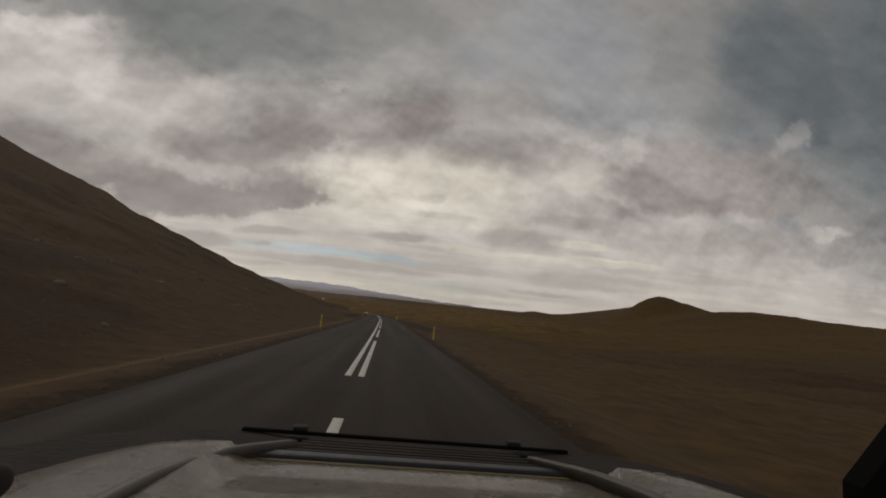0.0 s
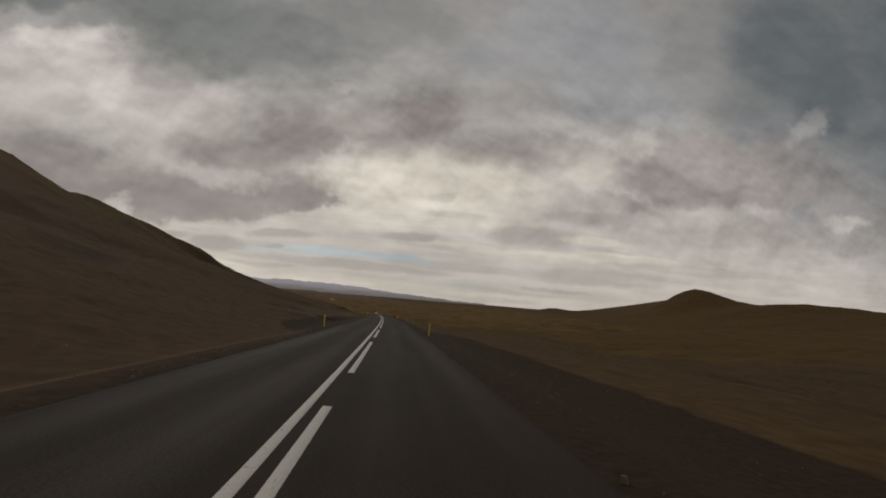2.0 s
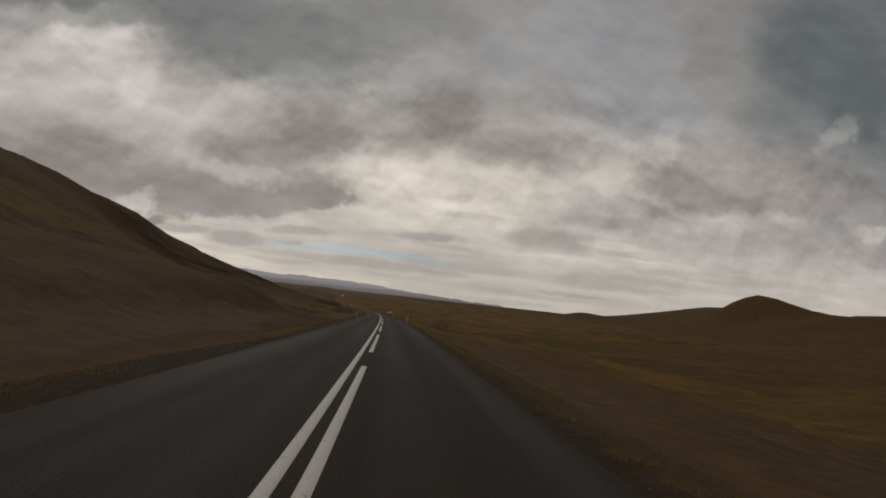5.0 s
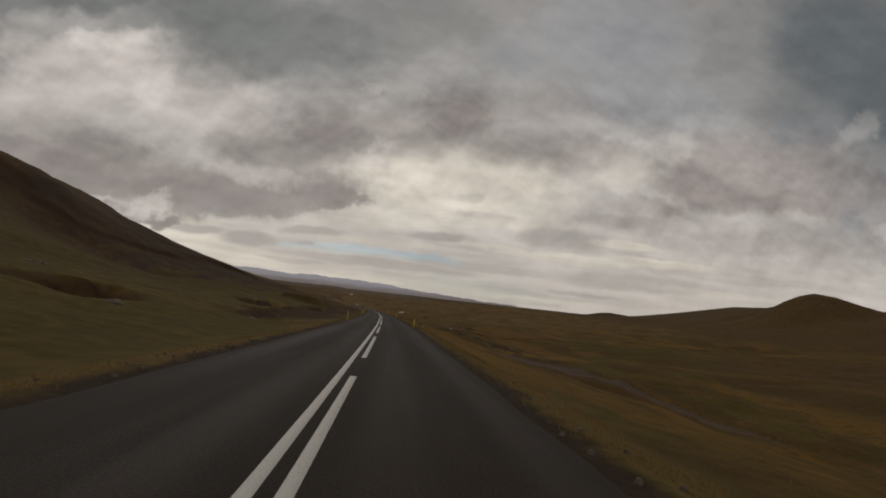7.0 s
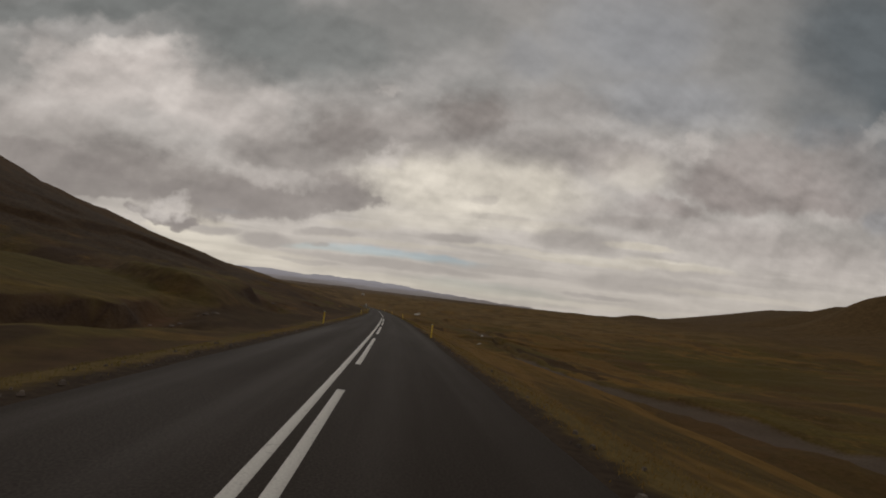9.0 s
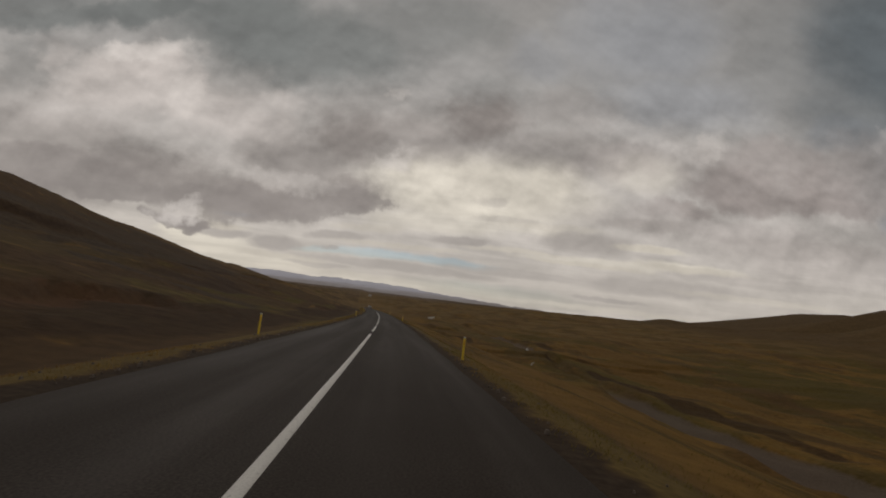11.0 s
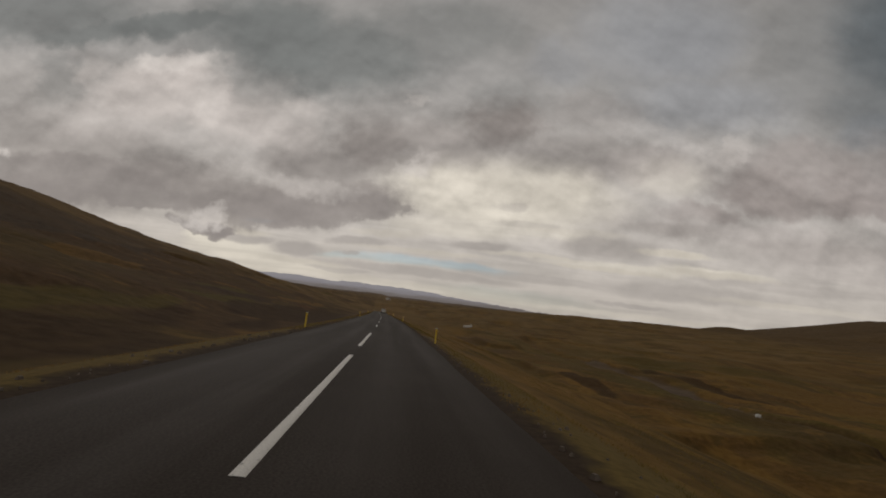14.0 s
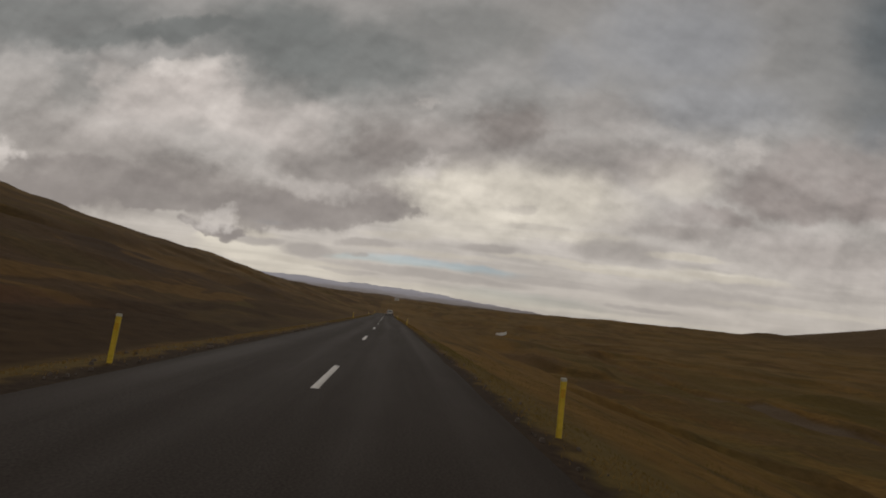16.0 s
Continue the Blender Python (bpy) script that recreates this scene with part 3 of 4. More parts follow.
def gully(s, d):
    """1 in the bed of the stream in the ravine, 0 outside; and how gravelly that bed is."""
    middle = np.interp(s, [200, 300, 350, 385, 411, 447, 473, 490, 508, 525, 540, 555, 572, 620, 700, 900], [76, 69, 62, 53, 48.5, 51.5, 55.5, 58, 57, 62.5, 66, 69, 66.5, 62, 64, 95]) + 0.8 * np.sin(s / 7.0)
    half = np.interp(s, [330, 345, 425, 440, 500, 520, 575, 600], [1.2, 4.2, 4.0, 1.5, 1.2, 3.6, 3.2, 1.2])
    stream = (1 - smooth01((np.abs(d - middle) - half) / 1.8)) * smooth01((s - 215.0) / 60.0) * smooth01((900.0 - s) / 200.0)
    return stream, stream * np.interp(s, [250, 330, 425, 450, 495, 515, 580, 620], [0.5, 1.0, 1.0, 0.4, 0.25, 1.0, 0.9, 0.3])


# along, aside, half length and depth of the eroded scarps in the slope to the left
SCARPS = [(129, -8.3, 7, 0.8), (226, -11.0, 7, 0.7), (262, -11.2, 9, 0.9), (278, -14.9, 8, 1.3), (304, -11.8, 11, 1.1), (332, -13.0, 9, 0.8), (372, -14.0, 12, 0.6), (441, -11.6, 12, 0.4), (518, -13.0, 12, 0.4)]
# along, aside, half length, half width of patches of other ground cover on that slope
COVER = {
    "olive": [(300, -42, 44, 32), (325, -22, 36, 8), (268, -30, 24, 14), (441, -16, 7, 2.2), (447, -12.6, 8, 0.9), (462, -11.4, 14, 1.6), (484, -14, 10, 2.0), (412, -19, 12, 2.5), (506, -21, 10, 2.5), (388, -12, 14, 1.6), (560, -12, 16, 2.0), (470, 150, 55, 42), (585, 84, 24, 8), (622, 52, 22, 7), (530, 52, 18, 5), (460, 30, 26, 7)],
    "ochre": [(532, -17.3, 9, 1.6), (545, -17.0, 8, 1.4), (552, -14.5, 9, 1.3), (605, -44, 16, 7), (436, -12.4, 7, 0.7), (575, -28, 14, 4), (500, -34, 14, 3), (470, 84, 46, 12), (525, 112, 44, 16), (665, 190, 60, 26), (320, 14, 44, 8)],
    "umber": [(280, -9.5, 18, 4.2), (318, -8.0, 18, 2.6), (430, -8.0, 40, 3.4), (500, -8.6, 45, 4.2), (372, -9.5, 24, 4.0), (580, -10, 40, 4.5), (440, 62, 36, 4), (516, 35, 12, 2.6), (545, 78, 22, 3)],
    "scree": [(430, -72, 72, 36), (520, -80, 70, 30), (396, -20, 5, 9)],
    "fan": [(150, -10.5, 26, 4.2), (176, -9.5, 20, 3.4), (124.8, -8.6, 2.2, 1.6)],
}


def cover(kind, s, d):
    """How far a ground cover fills the place, with ragged edges."""
    ragged = 0.30 * field(s, d * 2.2, 9.0) + 0.22 * field(s + 40, d * 2.2, 3.7)
    most = np.zeros_like(s)
    for cs, cd, hs, hd in COVER[kind]:
        far = np.sqrt(((s - cs) / hs) ** 2 + ((d - cd - 0.10 * (s - cs) * hd / hs) / hd) ** 2)
        most = np.maximum(most, smooth01((1.15 + ragged - far) / 0.35))
    return most


def scarp(s, d):
    """Depth of the cut below the scarps, and how bare the earth is there."""
    cut, bare = 0.0, 0.0
    for cs, cd, half, depth in SCARPS:
        m = np.clip(1 - ((s - cs) / half) ** 2, 0.0, 1.0)
        w = d - cd - 0.9 * np.sin(s * 0.45 + cs) - 0.4 * np.sin(s * 1.3)
        cut = cut + depth * m * smooth01(w / 0.8) * smooth01((4.5 - w) / 4.0)
        bare = bare + m * smooth01((w + 0.5) / 0.5) * smooth01((3.6 - w) / 2.6)
    # one scarp that faces back along the road
    m = np.clip(1 - ((d + 15.2) / 3.5) ** 2, 0.0, 1.0)
    w = 248.0 - s - 0.6 * np.sin(d)
    cut = cut + 1.7 * m * smooth01(w / 1.0) * smooth01((8.0 - w) / 7.0)
    bare = bare + 1.3 * m * smooth01((w + 0.6) / 0.6) * smooth01((2.8 - w) / 1.8)
    return cut, np.clip(bare, 0.0, 1.0)


def ground_z(s, d):
    s, d = np.asarray(s, float), np.asarray(d, float)
    x, y = road_point(s, d)
    a = np.abs(d)
    z = road_z(s) - 0.05 - 0.45 * smooth01((a - 3.2) / 2.4)
    z = z + hollow(s) * (1 - np.exp(-(a / 90.0) ** 2))
    left = d < 0
    t = np.clip((a - 6.0) / np.interp(s, REACH_S, REACH_D), 0.0, None)
    shape = np.where(t < 1, np.clip(t, 0, 1) ** 1.3, 1 + 0.10 * np.tanh((t - 1) * 1.5) - 0.05 * np.clip(t - 2.5, 0, 8))
    rise = np.interp(s, CREST_S, CREST_H)
    z = z + np.where(left, rise * shape, 0.0)
    for ks, kd, kh, kw in KNOLLS:
        z = z + kh * np.exp(-((s - ks) ** 2 + (d - kd) ** 2) / (2 * kw * kw)) * smooth01((a - 14.0) / 30.0)
    floor_drop, far_drop = np.interp(s, RAVINE_S, RAVINE_H), np.interp(s, VALLEY_S, VALLEY_H)
    wide = np.interp(s, [150, 250, 350, 440, 480], [52.0, 46.0, 43.0, 34.0, 31.0])
    z = z - np.where(left, 0.0, floor_drop * smooth01((d - 2.5) / wide) + (far_drop - floor_drop) * smooth01((d - 85.0) / 145.0))
    hill = 0.0
    for hx, hy, hh, hw in HILLS:
        hill = hill + hh * np.exp(-((x - hx) ** 2 + (y - hy) ** 2) / (2 * hw * hw))
    z = z + np.where(left, 0.0, hill * smooth01((d - 60) / 200.0))
    rough = smooth01((a - 5.0) / 25.0)
    humps = 0.9 * field(x, y, 31.0) + 0.60 * field(x + 50, y, 13.0) + 0.34 * field(x, y + 90, 5.0)
    big = 2.6 * field(x, y, 88.0) * smooth01((a - 20.0) / 80.0)
    z = z + rough * humps * np.where(left, 1.0, 1.25) + big
    z = z - scarp(s, d)[0]
    # the stream bed
    z = z - gully(s, d)[0] * np.interp(s, [425, 445, 505, 520], [0.9, 1.5, 1.5, 1.0])
    e = field(x + 31, y, 47.0) + 0.55 * field(x, y + 17, 19.0)
    bank = smooth01((e - 0.22) / 0.10) * smooth01((s - 120.0) / 90.0)
    z = z + bank * np.where(left, 1.5 * (1 - 0.8 * smooth01((s - 375.0) / 35.0) * (1 - smooth01((a - 30.0) / 25.0))) * smooth01((a - 9.0) / 5.0) * smooth01((95.0 - a) / 40.0), 0.9 * smooth01((a - 13.0) / 6.0) * smooth01((160.0 - a) / 60.0))
    z = z + 0.14 * field(x, y, 2.3) * smooth01((a - 6.0) / 5.0)
    for ms, md, mh in ((703.0, 51.4, 0.6),):
        z = z + mh * np.exp(-((s - ms) ** 2 + (d - md) ** 2) / 180.0)
    z = np.where(a < 2.95, np.minimum(z, road_z(s) - 0.07), z)
    return z


def steps(*stretches):
    out = []
    for a, b, n in stretches:
        out += list(np.linspace(a, b, n, endpoint=False))
    return out + [stretches[-1][1]]


def build_ground():
    ss = np.array(steps((-600, -40, 30), (-40, 600, 620), (600, 760, 110), (760, 1500, 150), (1500, 2600, 60), (2600, 4900, 40)))
    near = steps((2.9, 9.0, 15), (9, 32, 40), (32, 100, 58), (100, 300, 48), (300, 800, 40))
    dd = np.array([-2300, -1900, -1500, -1200] + [-v for v in near[::-1]] + near + [1000, 1300, 1700, 2300, 3000, 3900, 4700])
    s, d = np.meshgrid(ss, dd, indexing="ij")
    x, y = road_point(s, d)
    z = ground_z(s, d)
    verts = np.stack([x, y, z], -1).reshape(-1, 3)
    uv = np.stack([s, d], -1).reshape(-1, 2)
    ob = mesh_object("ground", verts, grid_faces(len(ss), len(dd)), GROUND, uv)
    bed = ob.data.attributes.new("bed", "FLOAT", "POINT")
    bed.data.foreach_set("value", gully(s, d)[1].ravel().astype(np.float32))
    worn = ob.data.attributes.new("worn", "FLOAT", "POINT")
    worn.data.foreach_set("value", scarp(s, d)[1].ravel().astype(np.float32))
    for kind in COVER:
        ob.data.attributes.new(kind, "FLOAT", "POINT").data.foreach_set("value", cover(kind, s, d).ravel().astype(np.float32))
    tagged(ob, "dark brown and olive heath with ochre grass and bare soil", "ground", kind="structure")


def build_road():
    ss = np.array(steps((-120, 856, 488)))
    dd = np.array([-2.90, -2.80, -2.72, -1.5, 0, 1.6, 2.72, 2.80, 2.90])
    drop = np.array([-0.16, -0.03, 0.0, 0.025, 0.04, 0.025, 0.0, -0.03, -0.16])
    s, d = np.meshgrid(ss, dd, indexing="ij")
    ragged = 0.05 * field(s * 1.0, d * 0 + 3, 1.7)
    d2 = d + np.where(np.abs(d) > 2.75, ragged * np.sign(d), 0)
    x, y = road_point(s, d2)
    z = road_z(s) + drop[None, :] - 0.04
    ob = mesh_object("road", np.stack([x, y, z], -1).reshape(-1, 3), grid_faces(len(ss), len(dd)), ASPHALT, np.stack([s, d2], -1).reshape(-1, 2))
    tagged(ob, "worn dark grey asphalt country road with two lanes", "road", kind="structure")
    return ob


def road_line(s0, s1, d, road):
    n = max(2, int((s1 - s0) / 3.0) + 1)
    ss = np.linspace(s0, s1, n)
    dd = np.array([d - 0.062, d - 0.055, d + 0.055, d + 0.062])
    s, q = np.meshgrid(ss, dd, indexing="ij")
    x, y = road_point(s, q)
    lift = np.array([-0.002, 0.005, 0.005, -0.002])
    z = road_z(s) + 0.04 - 0.0094 * np.abs(q) + lift[None, :] - 0.04
    ob = mesh_object("lane_line", np.stack([x, y, z], -1).reshape(-1, 3), grid_faces(n, 4), PAINT, np.stack([s, q], -1).reshape(-1, 2))
    ob.parent = road
    return ob


build_ground()
ROAD = build_road()
road_line(-9.5, -6.0, 0.0, ROAD)
road_line(2.3, 5.5, 0.07, ROAD)
road_line(9.0, 345.0, -0.125, ROAD)
mark = 9.0
for k in range(27):
    stop = 19.9 + 12.35 * k
    road_line(mark, min(stop, 345.0), 0.125, ROAD)
    mark = stop + 3.2
road_line(349.0, 371.0, 0.0, ROAD)
for k in range(8):
    road_line(374.1 + 12.0 * k, 383.0 + 12.0 * k, 0.0, ROAD)
for k in range(31):
    road_line(477.0 + 12.0 * k, 479.9 + 12.0 * k, 0.0, ROAD)


# ---------------------------------------------------------------- far mountains
RANGE_X = [-0.62, -0.40, -0.30, -0.27, -0.24, -0.18, -0.134, -0.12, -0.08, -0.02, 0.0, 0.03, 0.063, 0.10, 0.126, 0.20, 0.42]
RANGE_H = [0.0185, 0.0190, 0.0200, 0.0222, 0.0207, 0.0184, 0.0218, 0.0206, 0.0204, 0.0191, 0.0196, 0.0154, 0.0130, 0.0108, 0.0096, 0.0050, -0.004]


def build_mountains():
    across = np.linspace(-0.62, 0.42, 320)
    peaks = np.interp(across, RANGE_X, RANGE_H) - 0.0015 + 0.0010 * field(across * 100, across * 0, 2.3) + 0.0009 * field(across * 100, across * 0 + 9, 0.7)
    far = 4600.0
    verts, faces = [], []
    for a, h in zip(across, peaks):
        verts += [(a * far, far - 700, -40), (a * far, far - 260, -40 + 0.45 * h * far), (a * far, far, h * far * 0.93), (a * far, far + 250, -40)]
    for i in range(len(across) - 1):
        for j in range(3):
            p = i * 4 + j
            faces.append((p, p + 4, p + 5, p + 1))
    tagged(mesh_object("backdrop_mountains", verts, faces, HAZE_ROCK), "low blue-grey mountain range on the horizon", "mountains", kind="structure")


build_mountains()


# ---------------------------------------------------------------- things along the road
def part(name, bm, mat, parent=None, label="", smooth=False):
    me = bpy.data.meshes.new(name)
    bmesh.ops.recalc_face_normals(bm, faces=bm.faces)
    bm.to_mesh(me)
    bm.free()
    me.materials.append(mat)
    if smooth:
        me.polygons.foreach_set("use_smooth", [True] * len(me.polygons))
    ob = new(name, me)
    if parent is not None:
        ob.parent = parent
    if label:
        tagged(ob, label)
    return ob


def box(bm, x0, x1, y0, y1, z0, z1, bevel=0.0):
    made = bmesh.ops.create_cube(bm, size=1.0)["verts"]
    bmesh.ops.scale(bm, vec=(x1 - x0, y1 - y0, z1 - z0), verts=made)
    bmesh.ops.translate(bm, vec=((x0 + x1) / 2, (y0 + y1) / 2, (z0 + z1) / 2), verts=made)
    if bevel:
        edges = list({e for v in made for e in v.link_edges})
        bmesh.ops.bevel(bm, geom=edges, offset=bevel, segments=2, affect="EDGES", profile=0.5)
    return made


def marker_post():
    post = new("marker_post")
    bm = bmesh.new()
    box(bm, -0.037, 0.037, -0.020, 0.020, -0.3, 0.71, 0.010)
    part("stake", bm, YELLOW, post)
    bm = bmesh.new()
    box(bm, -0.039, 0.039, -0.022, 0.022, 0.705, 0.75, 0.010)
    part("cap", bm, REFLECTOR, post, "pale weathered cap")
    bm = bmesh.new()
    box(bm, -0.028, 0.028, -0.0245, -0.0202, 0.50, 0.61, 0.002)
    part("reflector", bm, ORANGE, post, "orange-yellow reflector plate")
    return tagged(post, "yellow plastic marker post beside the road", "marker post", "marker posts")


# along and aside of the posts on the right, then on the left
POSTS = [(27.6, 3.40, 29.2, -3.45), (92.0, 3.25, 94.2, -3.48), (156.1, 3.12, 158.5, -3.10), (212.6, 2.98, 214.5, -3.04), (263.3, 3.08, 265.1, -3.05),
         (310.5, 3.06, 313.5, -3.35), (363.0, 3.35, 365.0, -3.75), (412.3, 3.22, 413.0, -3.25), (465.4, 3.22, 467.0, -3.36), (511.8, 3.30, 513.6, -3.20)]
POSTS += [(562.0 + 50.0 * k, 3.25, 563.8 + 50.0 * k, -3.35) for k in range(6)]
proto = marker_post()
for k, (s1, d1, s2, d2) in enumerate(POSTS):
    for s, d in ((s1, d1), (s2, d2)):
        x, y = road_point(s, d)
        m = pose(float(x), float(y), float(ground_z(s, d)), 0, 0, math.degrees(float(heading(s))))
        if s == 27.6:
            proto.matrix_basis = m
        else:
            copy_thing(proto, m)


def stand(s, d, sink=0.0, turn=0.0):
    x, y = road_point(s, d)
    return pose(float(x), float(y), float(ground_z(s, d)) - sink, 0, 0, math.degrees(float(heading(s))) + turn)


# short stakes in the verge
def verge_stake():
    stake = new("verge_stake")
    bm = bmesh.new()
    box(bm, -0.028, 0.028, -0.028, 0.028, -0.2, 0.30, 0.008)
    part("shaft", bm, STAKE_WOOD, stake)
    bm = bmesh.new()
    box(bm, -0.031, 0.031, -0.031, 0.031, 0.30, 0.36, 0.010)
    part("tip", bm, REFLECTOR, stake, "white painted tip")
    return tagged(stake, "short grey wooden stake with a white tip", "stake", "verge stakes")


STAKE_WOOD = plain_material("grey_wood", (0.22, 0.18, 0.14), 0.85, grain=40.0, vary=0.3)
stake = verge_stake()
stake.matrix_basis = stand(143.0, 4.1)
for s, d in ((143.4, 5.2), (271.0, 4.0), (274.0, 4.9)):
    copy_thing(stake, stand(s, d))


# ---------------------------------------------------------------- stones
def stone_bmesh(size, seed, flat=0.7):
    rnd = random.Random(seed)
    bm = bmesh.new()
    bmesh.ops.create_icosphere(bm, subdivisions=2, radius=size)
    off = Vector((rnd.uniform(0, 50), rnd.uniform(0, 50), rnd.uniform(0, 50)))
    for v in bm.verts:
        n = noise.noise(v.co / size * 1.1 + off) * 0.45 + noise.noise(v.co / size * 2.6 + off) * 0.18
        v.co *= 1 + n
        v.co.z *= flat
    return bm


DARK_STONE = plain_material("dark_basalt", (0.155, 0.125, 0.100), 0.9, grain=4.0, vary=0.4, relief=0.6)
shapes = []
for k in range(4):
    shapes.append(part("boulder", stone_bmesh(0.5, 40 + k), DARK_STONE))
    tagged(shapes[-1], "weathered dark basalt boulder on the slope", "boulder", "boulders on the slope")
rnd = random.Random(5)
for k in range(46):
    s, d = (rnd.uniform(16, 75), -rnd.uniform(8, 24)) if k < 30 else (rnd.uniform(195, 260), -rnd.uniform(8, 26))
    size = rnd.uniform(0.25, 0.80)
    m = stand(s, d, 0.1 * size, rnd.uniform(0, 360)) @ Matrix.Diagonal((size, size * rnd.uniform(0.7, 1.2), size * rnd.uniform(0.7, 1.1), 1))
    if k < 4:
        shapes[k].matrix_basis = m
    else:
        ob = copy_thing(shapes[k % 4], m)
        ob.matrix_basis = m

# rubble fallen from the scarps
for k in range(54):
    cs, cd, half, depth = SCARPS[(0, 1, 2, 3, 3, 4, 4, 5, 0)[k % 9]]
    s, d = cs + rnd.uniform(-0.85, 0.85) * half, cd + rnd.uniform(0.6, 3.2)
    size = rnd.uniform(0.16, 0.52)
    ob = copy_thing(shapes[k % 4], stand(s, d))
    ob.matrix_basis = stand(s, d, 0.1 * size, rnd.uniform(0, 360)) @ Matrix.Diagonal((size, size * rnd.uniform(0.7, 1.2), size * rnd.uniform(0.6, 0.9), 1))

for s, d, size in ((129.7, -10.6, 0.26), (130.2, -10.0, 0.20), (125.7, -10.7, 0.30)):
    ob = copy_thing(shapes[0], stand(s, d))
    ob.matrix_basis = stand(s, d, 0.1 * size, 40 * s) @ Matrix.Diagonal((size, 0.7 * size, 0.6 * size, 1))

# pale blocks lying in the heath
for k, (s, d, size, turn) in enumerate(((703.0, 51.6, 1.15, 25), (704.6, 53.2, 0.9, 70), (701.6, 49.6, 0.95, -15), (510.2, 56.8, 0.42, 0), (506.5, 55.0, 0.34, 50), (503.2, 54.2, 0.40, 20), (513.0, 59.5, 0.40, 35), (470.8, 44.0, 0.30, 60), (469.2, 43.2, 0.26, 80), (472.3, 45.0, 0.22, 10))):
    ob = part("pale_block", stone_bmesh(size, 70 + k, 0.8), STONE)
    ob.matrix_basis = stand(s, d, -0.25 * size, turn) @ Matrix.Diagonal((1.5, 0.7, 1.0, 1))
    tagged(ob, "pale whitish rock lying in the heath", "rock", "pale rocks")


# ---------------------------------------------------------------- grass tufts and loose stones beside the road
def scatter(name, count, mat, label, make, seed):
    rnd = np.random.RandomState(seed)
    verts, faces, uv = [], [], []
    made = make(rnd, count)
    for vs, fs in made:
        base = len(verts)
        verts += vs
        faces += [tuple(base + i for i in f) for f in fs]
    ob = mesh_object(name, verts, faces, mat, smooth=False)
    return tagged(ob, label, name.replace("_", " "), kind="stuff")


def grass_blades(count, seed):
    """Short blades in clumps: a band along both verges and a wider strip on the right."""
    rnd = np.random.RandomState(seed)
    clumps = count // 9
    s = rnd.uniform(150, 640, clumps)
    d = np.where(rnd.rand(clumps) < 0.45, -1.0, 1.0) * (3.22 + 1.7 * rnd.rand(clumps) ** 1.5)
    wide = (rnd.rand(clumps) < 0.45) & (s > 200) & (s < 540)
    d = np.where(wide, rnd.uniform(3.4, 9.0, clumps), d)
    keep = field(s, d * 4.0, 7.0) > -0.45
    s, d = np.repeat(s[keep], 9), np.repeat(d[keep], 9)
    n = len(s)
    s, d = s + rnd.normal(0, 0.16, n), d + rnd.normal(0, 0.14, n)
    x, y = road_point(s, d)
    z = ground_z(s, d)
    a, b = rnd.uniform(0, 6.283, n), rnd.uniform(0, 6.283, n)
    h, lean, w = rnd.uniform(0.02, 0.06, n), rnd.uniform(0.01, 0.07, n), rnd.uniform(0.004, 0.009, n)
    one = np.stack([x - np.sin(a) * w, y + np.cos(a) * w, z - 0.015], -1)
    two = np.stack([x + np.sin(a) * w, y - np.cos(a) * w, z - 0.015], -1)
    tip = np.stack([x + np.cos(b) * lean, y + np.sin(b) * lean, z + h], -1)
    verts = np.stack([one, two, tip], 1).reshape(-1, 3)
    faces = np.arange(3 * n).reshape(-1, 3).tolist()
    ob = mesh_object("grass_blades", verts, faces, tuft_material(), smooth=False)
    tagged(ob, "short dry ochre and olive grass along the verge", "grass", kind="stuff")


def loose_stones(rnd, count):
    s = rnd.uniform(0, 620, count)
    side = np.where(rnd.rand(count) < 0.55, -1, 1)
    d = side * (2.95 + np.where(s < 190, 6.0, 0.8) * rnd.rand(count) ** 2.0)
    x, y = road_point(s, d)
    z = ground_z(s, d)
    for px, py, pz in zip(x, y, z):
        r = 0.018 + 0.05 * rnd.rand() ** 4
        a = rnd.uniform(0, 6.283, 4) + np.arange(4) * 1.57
        k = r * rnd.uniform(0.6, 1.2, 4)
        vs = [(px + math.cos(q) * w, py + math.sin(q) * w, pz - 0.01) for q, w in zip(np.arange(4) * 1.57 + a[0], k)]
        vs += [(px + math.cos(q) * w * 0.55, py + math.sin(q) * w * 0.55, pz + r * 0.7) for q, w in zip(np.arange(4) * 1.57 + a[0], k)]
        yield vs, [(0, 1, 5, 4), (1, 2, 6, 5), (2, 3, 7, 6), (3, 0, 4, 7), (4, 5, 6, 7)]


def tuft_material():
    m, kit, shader = material("dry_grass")
    add, wire, math_, mix, noise_, ramp, place = kit
    each = add("ShaderNodeNewGeometry").outputs["Random Per Island"]
    at = add("ShaderNodeTexCoord").outputs["Object"]
    patch = noise_(at, 0.09, 4.0, 0.55)
    dry = mix(each, (0.20, 0.122, 0.038), (0.36, 0.228, 0.072))
    green = mix(each, (0.13, 0.104, 0.030), (0.24, 0.185, 0.056))
    colour = mix(ramp(patch, 0.42, 0.60), green, dry)
    wire(colour, shader.inputs["Base Color"])
    shader.inputs["Roughness"].default_value = 0.8
    shader.inputs["Specular IOR Level"].default_value = 0.1
    thin = add("ShaderNodeBsdfTranslucent")
    wire(colour, thin.inputs[0])
    both = add("ShaderNodeMixShader")
    both.inputs[0].default_value = 0.5
    wire(shader.outputs[0], both.inputs[1]), wire(thin.outputs[0], both.inputs[2])
    out = next(n for n in m.node_tree.nodes if n.type == "OUTPUT_MATERIAL")
    wire(both.outputs[0], out.inputs[0])
    return m


